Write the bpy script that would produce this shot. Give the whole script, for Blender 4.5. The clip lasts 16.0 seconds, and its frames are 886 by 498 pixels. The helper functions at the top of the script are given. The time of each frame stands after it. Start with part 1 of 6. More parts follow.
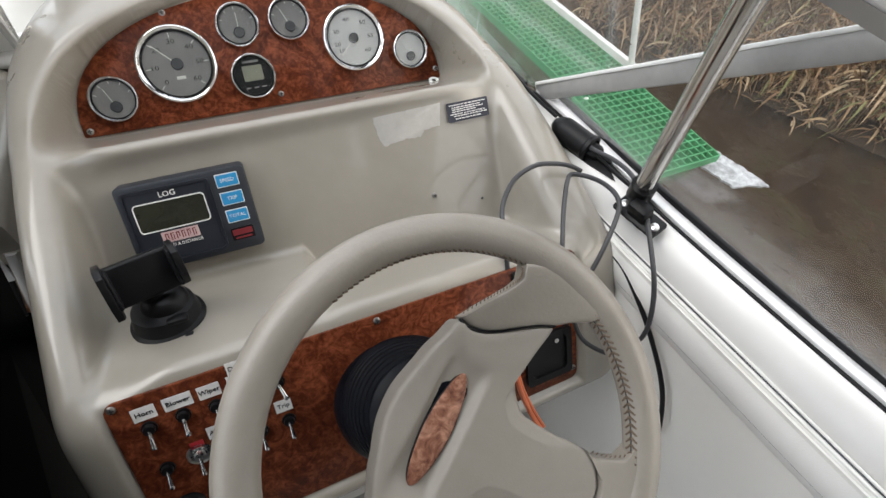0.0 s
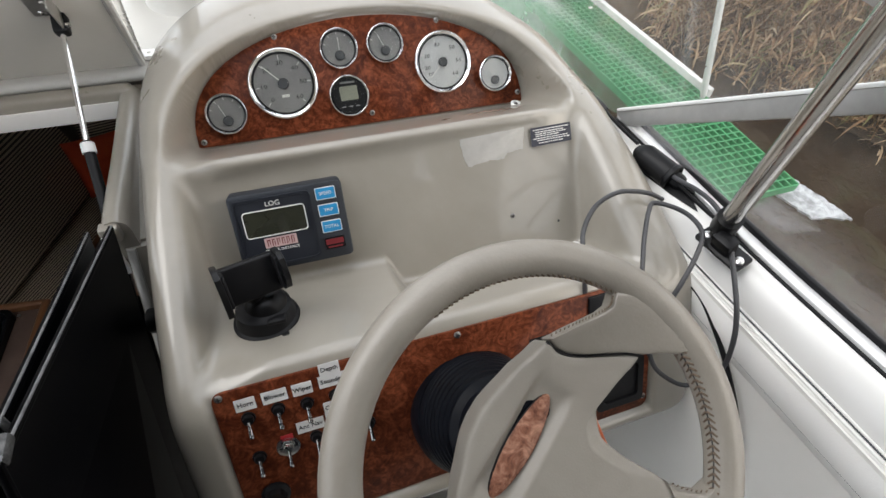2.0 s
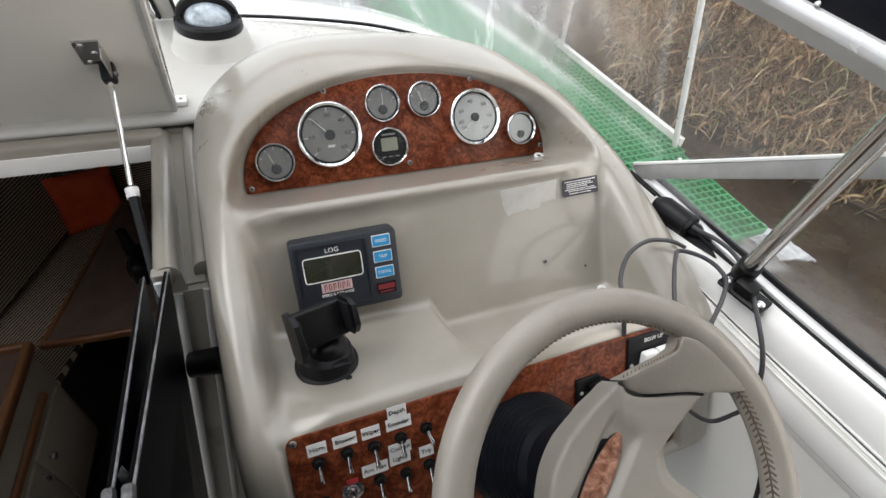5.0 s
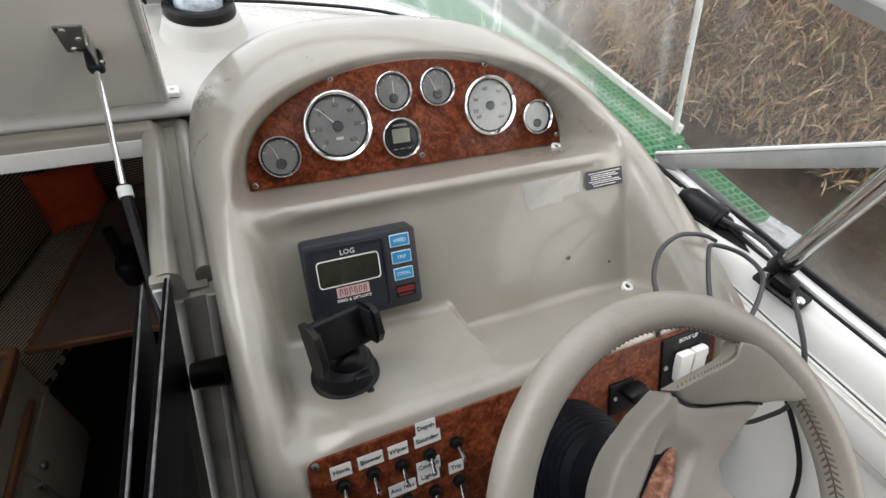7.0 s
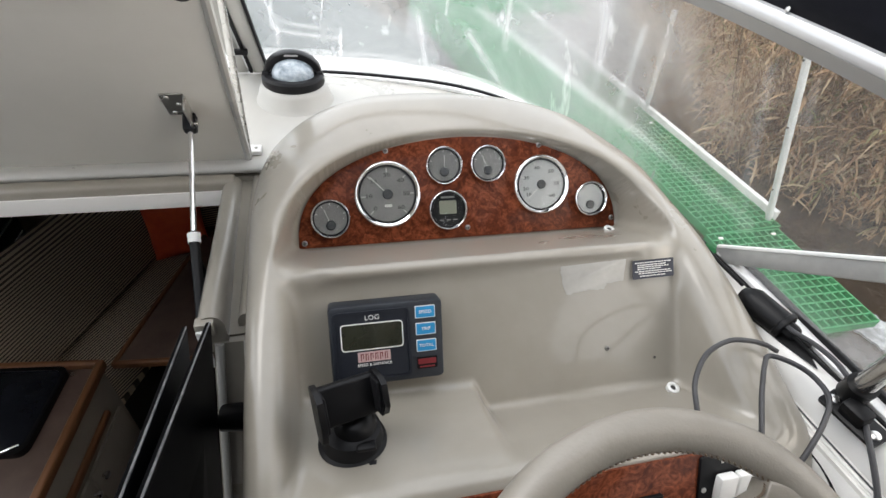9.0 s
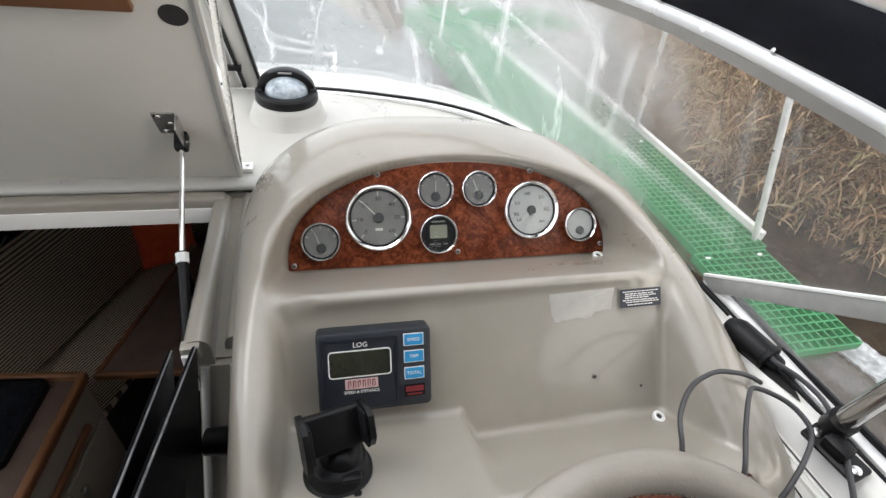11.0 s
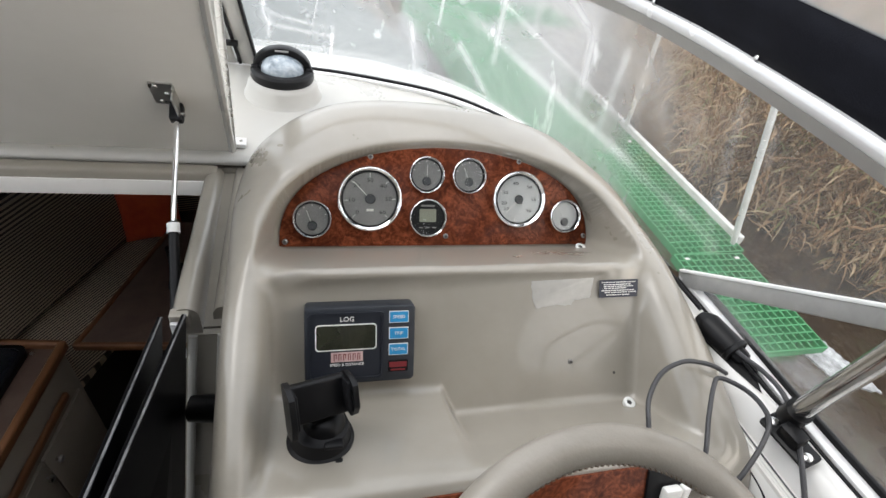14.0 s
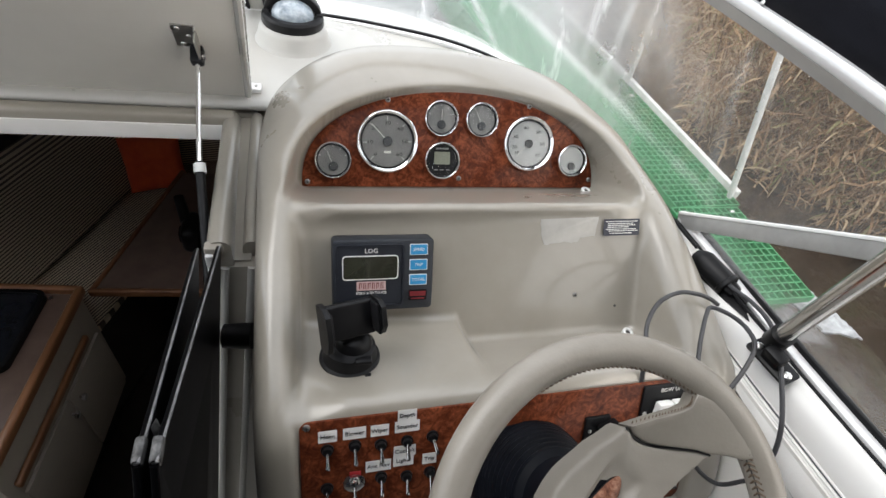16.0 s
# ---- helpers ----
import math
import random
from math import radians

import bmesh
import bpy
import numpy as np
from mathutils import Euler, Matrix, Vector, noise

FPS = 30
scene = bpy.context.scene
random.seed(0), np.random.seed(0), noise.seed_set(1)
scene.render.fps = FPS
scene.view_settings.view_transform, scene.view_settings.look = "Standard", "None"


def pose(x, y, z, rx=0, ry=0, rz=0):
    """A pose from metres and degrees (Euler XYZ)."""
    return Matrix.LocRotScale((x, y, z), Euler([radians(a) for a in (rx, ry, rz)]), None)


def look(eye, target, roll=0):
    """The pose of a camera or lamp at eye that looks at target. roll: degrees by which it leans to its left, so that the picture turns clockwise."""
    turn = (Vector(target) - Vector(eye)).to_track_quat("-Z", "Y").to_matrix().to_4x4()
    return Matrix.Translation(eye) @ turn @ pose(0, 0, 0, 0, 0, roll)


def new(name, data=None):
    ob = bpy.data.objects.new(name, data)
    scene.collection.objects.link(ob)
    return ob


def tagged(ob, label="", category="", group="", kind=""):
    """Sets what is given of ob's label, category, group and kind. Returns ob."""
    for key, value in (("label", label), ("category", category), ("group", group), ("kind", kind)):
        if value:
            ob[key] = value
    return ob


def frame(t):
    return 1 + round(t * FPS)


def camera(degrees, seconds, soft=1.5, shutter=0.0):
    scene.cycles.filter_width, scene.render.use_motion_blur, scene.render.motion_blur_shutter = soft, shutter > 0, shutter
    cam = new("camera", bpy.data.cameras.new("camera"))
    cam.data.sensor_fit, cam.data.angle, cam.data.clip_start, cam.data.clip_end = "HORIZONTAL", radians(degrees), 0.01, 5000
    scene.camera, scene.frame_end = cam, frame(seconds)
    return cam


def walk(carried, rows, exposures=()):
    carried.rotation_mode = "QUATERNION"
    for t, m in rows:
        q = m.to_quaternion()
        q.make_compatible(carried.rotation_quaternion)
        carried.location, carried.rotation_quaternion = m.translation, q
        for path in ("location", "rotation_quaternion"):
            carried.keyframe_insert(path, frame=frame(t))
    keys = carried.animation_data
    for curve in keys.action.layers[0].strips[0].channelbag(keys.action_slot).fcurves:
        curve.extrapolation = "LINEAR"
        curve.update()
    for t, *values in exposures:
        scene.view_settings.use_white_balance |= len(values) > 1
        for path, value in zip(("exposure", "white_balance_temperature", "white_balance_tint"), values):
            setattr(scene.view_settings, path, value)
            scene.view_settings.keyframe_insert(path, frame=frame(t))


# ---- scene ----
cam = camera(84.0, 16.0)
# seconds, eye, turn
ROWS = [
    (0.0, -0.0983, -0.6882, 1.6189, 38.735, -5.798, -25.188),
    (0.5, -0.1031, -0.6811, 1.6297, 39.032, -3.468, -21.154),
    (1.0, -0.103, -0.6733, 1.6328, 39.293, -2.561, -19.665),
    (1.5, -0.1205, -0.6756, 1.6304, 39.41, -2.921, -19.179),
    (2.0, -0.1436, -0.6784, 1.6405, 39.503, -3.659, -18.931),
    (2.5, -0.1713, -0.6814, 1.6564, 40.024, -4.188, -18.381),
    (3.0, -0.1758, -0.6788, 1.6545, 40.05, -4.244, -17.923),
    (3.5, -0.195, -0.6856, 1.6624, 40.247, -4.684, -17.675),
    (4.0, -0.2035, -0.7117, 1.6666, 40.818, -5.633, -17.507),
    (4.5, -0.2077, -0.7105, 1.6734, 42.794, -6.585, -18.151),
    (4.7, -0.2356, -0.6886, 1.6708, 43.771, -6.683, -19.512),
    (6.8, -0.3085, -0.5845, 1.6375, 43.45, -7.85, -25.30),
    (7.0, -0.2855, -0.5955, 1.6338, 43.06, -7.15, -23.16),
    (7.5, -0.2281, -0.6063, 1.6495, 44.619, -5.449, -17.123),
    (8.0, -0.2115, -0.6025, 1.6482, 46.721, -4.944, -13.926),
    (8.5, -0.218, -0.5886, 1.6555, 47.55, -4.769, -12.742),
    (9.0, -0.219, -0.6007, 1.66, 48.458, -4.975, -12.244),
    (11.5, -0.2167, -0.5843, 1.6843, 49.593, -7.053, -12.525),
    (12.0, -0.2189, -0.589, 1.6879, 49.577, -7.687, -12.551),
    (12.5, -0.2191, -0.5945, 1.6922, 49.721, -8.115, -12.498),
    (13.0, -0.2227, -0.591, 1.6885, 49.627, -8.449, -12.378),
    (13.5, -0.2312, -0.594, 1.6862, 49.364, -8.918, -12.079),
    (14.0, -0.2266, -0.6084, 1.6853, 48.339, -9.794, -11.752),
    (14.5, -0.2213, -0.6155, 1.6821, 46.624, -9.664, -11.609),
    (15.0, -0.2243, -0.6172, 1.6814, 45.688, -9.568, -11.51),
    (15.5, -0.2436, -0.6448, 1.6953, 45.303, -9.823, -11.475),
    (16.0, -0.2695, -0.6585, 1.6896, 43.6, -10.326, -11.909),
]
walk(cam, [(t, pose(*row)) for t, *row in ROWS])

# the boat's mouldings lean fifteen degrees; DASH takes their own axes into the world
DASH = Matrix.Translation((0, 0, 1.15)) @ Matrix.Rotation(radians(-15), 4, "X") @ Matrix.Translation((0, 0, -1.2))
DROT = DASH.to_3x3()

# ---- world and light ----
world = bpy.data.worlds.new("world")
scene.world = world
world.use_nodes = True
wn, wl = world.node_tree.nodes, world.node_tree.links
sky = wn.new("ShaderNodeTexSky")
sky.sky_type = "NISHITA"
sky.sun_disc = False
sky.sun_elevation = radians(38)
sky.sun_rotation = radians(125)
sky.air_density, sky.dust_density, sky.ozone_density = 1.0, 6.0, 1.0
soft_sky = wn.new("ShaderNodeMix")
soft_sky.data_type = "RGBA"
soft_sky.inputs["Factor"].default_value = 0.75
soft_sky.inputs["B"].default_value = (9.0, 9.32, 9.80, 1)
wl.new(sky.outputs["Color"], soft_sky.inputs["A"])
wl.new(soft_sky.outputs["Result"], wn["Background"].inputs["Color"])
wn["Background"].inputs["Strength"].default_value = 0.258
sun = new("sun", bpy.data.lights.new("sun", "SUN"))
sun.data.energy, sun.data.angle, sun.data.color = 1.5, radians(40), (1.0, 0.97, 0.93)
sun.matrix_world = look((-3.0, 1.5, 5.6), (0, 0, 1))

# ---- materials ----


def principled(name):
    m = bpy.data.materials.new(name)
    m.use_nodes = True
    return m, m.node_tree.nodes, m.node_tree.links, m.node_tree.nodes["Principled BSDF"]


def rgb(c):
    return (*c, 1)


def ramp(n, stops):
    r = n.new("ShaderNodeValToRGB")
    el = r.color_ramp.elements
    while len(el) < len(stops):
        el.new(0.5)
    for e, (pos, c) in zip(el, stops):
        e.position, e.color = pos, rgb(c)
    return r


def noise_node(n, l, scale, detail=4, rough=0.55, distortion=0.0, stretch=None, coords="Object"):
    tc = n.new("ShaderNodeTexCoord")
    out = tc.outputs[coords]
    if stretch:
        mp = n.new("ShaderNodeMapping")
        mp.inputs["Scale"].default_value = stretch
        l.new(out, mp.inputs["Vector"])
        out = mp.outputs["Vector"]
    t = n.new("ShaderNodeTexNoise")
    t.inputs["Scale"].default_value, t.inputs["Detail"].default_value = scale, detail
    t.inputs["Roughness"].default_value, t.inputs["Distortion"].default_value = rough, distortion
    l.new(out, t.inputs["Vector"])
    return t


def bumped(n, l, b, height, strength, distance=0.001):
    bp = n.new("ShaderNodeBump")
    bp.inputs["Strength"].default_value, bp.inputs["Distance"].default_value = strength, distance
    l.new(height, bp.inputs["Height"])
    l.new(bp.outputs["Normal"], b.inputs["Normal"])


def surf(name, c1, c2, scale=8, rough=0.4, metal=0.0, bump=0.15, bump_scale=300, coat=0.0, rough_var=0.1, spec=0.5, stretch=None, coat_rough=0.06):
    """Two tones mixed over a broad and a fine noise, uneven gloss, fine relief."""
    m, n, l, b = principled(name)
    broad = noise_node(n, l, scale, 5, 0.6, 0.3, stretch)
    r = ramp(n, [(0.3, c1), (0.7, c2)])
    l.new(broad.outputs["Fac"], r.inputs["Fac"])
    l.new(r.outputs["Color"], b.inputs["Base Color"])
    fine = noise_node(n, l, bump_scale, 3, 0.6, 0.0, stretch)
    mr = n.new("ShaderNodeMapRange")
    mr.inputs["To Min"].default_value, mr.inputs["To Max"].default_value = max(0.02, rough - rough_var), rough + rough_var
    l.new(broad.outputs["Fac"], mr.inputs["Value"])
    l.new(mr.outputs["Result"], b.inputs["Roughness"])
    b.inputs["Metallic"].default_value = metal
    b.inputs["Coat Weight"].default_value = coat
    b.inputs["Coat Roughness"].default_value = coat_rough
    b.inputs["Specular IOR Level"].default_value = spec
    if bump:
        bumped(n, l, b, fine.outputs["Fac"], bump)
    return m


def burl(name, dark, mid, light):
    """Polished burr veneer: flecks and swirled eyes at three scales under lacquer."""
    m, n, l, b = principled(name)
    total = None
    for scale, weight, twist in ((24, 0.44, 2.0), (56, 0.44, 2.4), (190, 0.12, 0.7)):
        t = noise_node(n, l, scale, 4, 0.6, twist)
        k = n.new("ShaderNodeMath")
        k.operation = "MULTIPLY_ADD"
        k.inputs[1].default_value = weight
        k.inputs[2].default_value = 0.0
        l.new(t.outputs["Fac"], k.inputs[0])
        if total is not None:
            l.new(total, k.inputs[2])
        total = k.outputs["Value"]
    r = ramp(n, [(0.38, dark), (0.48, mid), (0.55, light), (0.63, tuple(1.5 * c for c in light))])
    l.new(total, r.inputs["Fac"])
    l.new(r.outputs["Color"], b.inputs["Base Color"])
    b.inputs["Roughness"].default_value = 0.40
    b.inputs["Specular IOR Level"].default_value = 0.06
    b.inputs["Coat Weight"].default_value = 0.12
    b.inputs["Coat Roughness"].default_value = 0.10
    bumped(n, l, b, total, 0.05)
    return m


def striped(name, a, c, per_metre, axis):
    """Woven upholstery in narrow stripes."""
    m, n, l, b = principled(name)
    tc = n.new("ShaderNodeTexCoord")
    mp = n.new("ShaderNodeMapping")
    mp.inputs["Rotation"].default_value = axis
    w = n.new("ShaderNodeTexWave")
    w.inputs["Scale"].default_value = per_metre / 3.18
    w.inputs["Distortion"].default_value = 0.4
    w.inputs["Detail"].default_value = 1.0
    l.new(tc.outputs["Object"], mp.inputs["Vector"])
    l.new(mp.outputs["Vector"], w.inputs["Vector"])
    r = ramp(n, [(0.35, a), (0.6, c)])
    l.new(w.outputs["Fac"], r.inputs["Fac"])
    l.new(r.outputs["Color"], b.inputs["Base Color"])
    b.inputs["Roughness"].default_value = 0.9
    weave = noise_node(n, l, 900, 2)
    bumped(n, l, b, weave.outputs["Fac"], 0.4)
    return m


def pane(name, haze, tint=(0.95, 0.965, 0.955), streaks=False, salt=None, veil=None):
    """Window glass: clear, glossy at a glance, with dried salt and a painted veil."""
    m = bpy.data.materials.new(name)
    m.use_nodes = True
    n, l = m.node_tree.nodes, m.node_tree.links
    n.remove(n["Principled BSDF"])
    clear = n.new("ShaderNodeBsdfTransparent")
    clear.inputs["Color"].default_value = rgb(tint)
    gloss = n.new("ShaderNodeBsdfGlossy")
    gloss.inputs["Roughness"].default_value = 0.03
    fr = n.new("ShaderNodeFresnel")
    fr.inputs["IOR"].default_value = 1.35
    film = n.new("ShaderNodeBsdfTranslucent")
    film.inputs["Color"].default_value = (0.9, 0.92, 0.92, 1)
    film2 = n.new("ShaderNodeBsdfDiffuse")
    film2.inputs["Color"].default_value = (0.85, 0.87, 0.87, 1)
    fm = n.new("ShaderNodeMixShader")
    fm.inputs["Fac"].default_value = 0.4
    blur = n.new("ShaderNodeBsdfRefraction")
    blur.inputs["Roughness"].default_value, blur.inputs["IOR"].default_value = 0.27, 1.07
    soft = n.new("ShaderNodeMixShader")
    l.new(film.outputs[0], fm.inputs[1])
    l.new(film2.outputs[0], fm.inputs[2])
    broad = noise_node(n, l, 5, 5, 0.6, 0.5)
    mr = n.new("ShaderNodeMapRange")
    mr.inputs["From Min"].default_value, mr.inputs["From Max"].default_value = 0.3, 0.75
    mr.inputs["To Min"].default_value, mr.inputs["To Max"].default_value = haze * 0.7, haze * 1.3
    l.new(broad.outputs["Fac"], mr.inputs["Value"])
    amount = mr.outputs["Result"]
    if streaks:
        runs = noise_node(n, l, 26, 3, 0.5, 0.2, (1, 1, 0.05))
        rr = ramp(n, [(0.66, (0, 0, 0)), (0.76, (0.35, 0.35, 0.35))])
        l.new(runs.outputs["Fac"], rr.inputs["Fac"])
        add = n.new("ShaderNodeMath")
        add.operation = "ADD"
        add.use_clamp = True
        l.new(amount, add.inputs[0])
        l.new(rr.outputs["Color"], add.inputs[1])
        amount = add.outputs["Value"]
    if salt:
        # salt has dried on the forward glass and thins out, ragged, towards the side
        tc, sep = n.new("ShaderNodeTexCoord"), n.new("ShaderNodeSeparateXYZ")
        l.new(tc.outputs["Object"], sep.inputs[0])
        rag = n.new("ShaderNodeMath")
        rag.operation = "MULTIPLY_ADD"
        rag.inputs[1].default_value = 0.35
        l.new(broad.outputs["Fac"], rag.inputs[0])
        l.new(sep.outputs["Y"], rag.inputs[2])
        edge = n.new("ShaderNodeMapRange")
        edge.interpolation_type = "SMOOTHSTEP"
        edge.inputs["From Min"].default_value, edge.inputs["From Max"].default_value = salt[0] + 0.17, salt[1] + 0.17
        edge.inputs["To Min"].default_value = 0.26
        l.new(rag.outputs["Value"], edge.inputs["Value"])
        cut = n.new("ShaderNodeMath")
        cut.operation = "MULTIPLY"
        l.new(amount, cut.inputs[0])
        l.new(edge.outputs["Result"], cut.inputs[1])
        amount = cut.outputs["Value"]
    if veil:
        # a pale veil along the pane's foot paints the coaming's reflection
        tc, sep = n.new("ShaderNodeTexCoord"), n.new("ShaderNodeSeparateXYZ")
        l.new(tc.outputs["Object"], sep.inputs[0])
        rag = n.new("ShaderNodeMath")
        rag.operation = "MULTIPLY_ADD"
        rag.inputs[1].default_value = 0.10
        l.new(broad.outputs["Fac"], rag.inputs[0])
        l.new(sep.outputs["Z"], rag.inputs[2])
        foot = n.new("ShaderNodeMapRange")
        foot.interpolation_type = "SMOOTHSTEP"
        foot.inputs["From Min"].default_value, foot.inputs["From Max"].default_value = veil[0] + 0.05, veil[1] + 0.05
        foot.inputs["To Min"].default_value, foot.inputs["To Max"].default_value = veil[2], 0.0
        l.new(rag.outputs["Value"], foot.inputs["Value"])
        add = n.new("ShaderNodeMath")
        add.operation = "ADD"
        l.new(amount, add.inputs[0])
        l.new(foot.outputs["Result"], add.inputs[1])
        amount = add.outputs["Value"]
    mix1, mix2 = n.new("ShaderNodeMixShader"), n.new("ShaderNodeMixShader")
    l.new(amount, mix1.inputs["Fac"])
    smear = n.new("ShaderNodeMath")
    smear.operation, smear.use_clamp = "MULTIPLY", True
    smear.inputs[1].default_value = 2.3
    l.new(amount, smear.inputs[0])
    l.new(smear.outputs["Value"], soft.inputs["Fac"])
    l.new(clear.outputs[0], soft.inputs[1])
    l.new(blur.outputs[0], soft.inputs[2])
    l.new(soft.outputs[0], mix1.inputs[1])
    l.new(fm.outputs[0], mix1.inputs[2])
    l.new(fr.outputs["Fac"], mix2.inputs["Fac"])
    l.new(mix1.outputs[0], mix2.inputs[1])
    l.new(gloss.outputs[0], mix2.inputs[2])
    l.new(mix2.outputs[0], n["Material Output"].inputs["Surface"])
    return m


def leafy(name, stops, rough=0.75):
    """Dry leaves, each its own shade."""
    m, n, l, b = principled(name)
    g = n.new("ShaderNodeNewGeometry")
    r = ramp(n, stops)
    l.new(g.outputs["Random Per Island"], r.inputs["Fac"])
    grain = noise_node(n, l, 30, 3)
    mx = n.new("ShaderNodeMix")
    mx.data_type, mx.blend_type = "RGBA", "MULTIPLY"
    mx.inputs["Factor"].default_value = 0.6
    gr = ramp(n, [(0.3, (0.5, 0.47, 0.42)), (0.7, (1, 1, 1))])
    l.new(grain.outputs["Fac"], gr.inputs["Fac"])
    l.new(r.outputs["Color"], mx.inputs["A"])
    l.new(gr.outputs["Color"], mx.inputs["B"])
    l.new(mx.outputs["Result"], b.inputs["Base Color"])
    b.inputs["Roughness"].default_value = rough
    thin, through_light = n.new("ShaderNodeMixShader"), n.new("ShaderNodeBsdfTranslucent")
    thin.inputs["Fac"].default_value = 0.3
    l.new(mx.outputs["Result"], through_light.inputs["Color"])
    l.new(b.outputs[0], thin.inputs[1])
    l.new(through_light.outputs[0], thin.inputs[2])
    l.new(thin.outputs[0], n["Material Output"].inputs["Surface"])
    return m


GELCOAT = surf("cream gelcoat", (0.262, 0.240, 0.202), (0.316, 0.291, 0.250), 6, 0.30, bump=0.05, bump_scale=24, rough_var=0.08, coat=0.62, coat_rough=0.05)
# the lid's cream, painted paler to stand in for light on it
LITCREAM = surf("cream lightened for light on the lid", (0.77, 0.745, 0.69), (0.83, 0.805, 0.75), 5, 0.45, bump=0.05, bump_scale=90, rough_var=0.1)
NONSLIP = surf("grey non-slip deck paint", (0.055, 0.065, 0.062), (0.13, 0.145, 0.14), 4, 0.7, bump=0.6, bump_scale=260)
PINKSTRIP = surf("faded pink strip", (0.50, 0.34, 0.33), (0.62, 0.46, 0.44), 90, 0.5, bump=0.03)
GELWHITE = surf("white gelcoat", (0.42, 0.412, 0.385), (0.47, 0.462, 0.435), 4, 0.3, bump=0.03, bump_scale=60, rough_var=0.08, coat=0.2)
PATCH = surf("bleached filler patch", (0.375, 0.360, 0.330), (0.43, 0.415, 0.385), 60, 0.35, bump=0.05)
BURL = burl("red-brown burr veneer", (0.050, 0.0120, 0.0060), (0.090, 0.0215, 0.0088), (0.150, 0.041, 0.0175))
BURLPALE = burl("faded burr insert", (0.09, 0.036, 0.024), (0.21, 0.095, 0.062), (0.30, 0.155, 0.105))
CHROME = surf("chrome", (0.82, 0.82, 0.82), (0.9, 0.9, 0.9), 20, 0.08, 1.0, bump=0, rough_var=0.03)
STEEL = surf("brushed stainless steel", (0.55, 0.54, 0.52), (0.68, 0.67, 0.65), 30, 0.28, 1.0, bump=0.05, rough_var=0.08)
ALU = surf("weathered anodised aluminium", (0.66, 0.66, 0.655), (0.78, 0.78, 0.775), 25, 0.40, 0.1, bump=0.08, rough_var=0.1)
BARALU = surf("dull aluminium bar", (0.33, 0.33, 0.32), (0.42, 0.42, 0.41), 25, 0.38, 0.35, bump=0.08, rough_var=0.08)
RAIL = surf("pale polished rail", (0.72, 0.72, 0.72), (0.80, 0.80, 0.80), 10, 0.25, 0.3, bump=0.04)
# rail flange coloured grey for the shade on its downward face
RAILSHADE = surf("flange grey with shade in it", (0.34, 0.33, 0.31), (0.40, 0.39, 0.37), 12, 0.42, 0.3, bump=0.05)
BLACK = surf("black plastic", (0.0045, 0.0045, 0.005), (0.009, 0.009, 0.010), 30, 0.38, bump=0.12, bump_scale=700, spec=0.2)
RUBBER = surf("black rubber", (0.006, 0.006, 0.007), (0.012, 0.012, 0.013), 15, 0.5, bump=0.12, spec=0.2)
NAVY = surf("dark slate plastic", (0.013, 0.016, 0.022), (0.020, 0.024, 0.031), 25, 0.48, bump=0.15, bump_scale=600)
NAVYDARK = surf("recessed slate plastic", (0.008, 0.010, 0.016), (0.012, 0.015, 0.022), 25, 0.5, bump=0.1)
CANVAS = surf("black acrylic canvas", (0.006, 0.0065, 0.010), (0.013, 0.014, 0.020), 12, 0.8, bump=0.6, bump_scale=500, spec=0.15)
LEATHER = surf("beige leather", (0.222, 0.200, 0.169), (0.276, 0.251, 0.216), 14, 0.40, bump=0.30, bump_scale=300, rough_var=0.10, coat=0.15, coat_rough=0.25)
PADHUB = surf("beige moulded rubber", (0.218, 0.198, 0.170), (0.264, 0.242, 0.210), 10, 0.45, bump=0.2, bump_scale=500, rough_var=0.06)
STITCH = surf("brown thread", (0.075, 0.052, 0.034), (0.17, 0.125, 0.088), 400, 0.75, bump=0.2)
VINYL = surf("white vinyl", (0.82, 0.81, 0.78), (0.87, 0.86, 0.83), 6, 0.42, bump=0.35, bump_scale=420)
LINER = surf("pale grey vinyl liner", (0.79, 0.775, 0.735), (0.84, 0.825, 0.785), 5, 0.5, bump=0.35, bump_scale=420)
DIAL = surf("silver grey dial", (0.225, 0.22, 0.22), (0.295, 0.29, 0.285), 20, 0.45, bump=0.02)
# dial grey painted paler for the glare on the right-hand gauges
DIALGLARE = surf("silver dial paled for glare", (0.53, 0.54, 0.54), (0.61, 0.62, 0.62), 20, 0.45, bump=0.02)
INK = surf("dark grey print", (0.028, 0.026, 0.026), (0.045, 0.042, 0.042), 60, 0.6, bump=0)
GREYHUB = surf("dark grey hub", (0.05, 0.055, 0.06), (0.07, 0.075, 0.08), 40, 0.5, bump=0.05)
PAPER = surf("white label tape", (0.74, 0.73, 0.70), (0.82, 0.81, 0.78), 40, 0.55, bump=0.08)
WHITE = surf("white plastic", (0.74, 0.74, 0.72), (0.80, 0.80, 0.78), 20, 0.4, bump=0.05)
BLUE = surf("sky blue key", (0.02, 0.23, 0.48), (0.03, 0.28, 0.55), 40, 0.45, bump=0.05)
RED = surf("red print", (0.35, 0.02, 0.025), (0.45, 0.03, 0.035), 40, 0.5, bump=0.02)
DARKRED = surf("dark red print", (0.13, 0.012, 0.016), (0.19, 0.02, 0.025), 40, 0.5, bump=0.02)
LCD = surf("olive display", (0.022, 0.023, 0.016), (0.032, 0.033, 0.023), 10, 0.16, bump=0, coat=0.8, coat_rough=0.08)
LCDPALE = surf("lit display", (0.30, 0.31, 0.24), (0.36, 0.37, 0.29), 10, 0.3, bump=0)
ORANGEWIRE = surf("orange cable", (0.55, 0.13, 0.05), (0.62, 0.17, 0.07), 30, 0.5, bump=0)
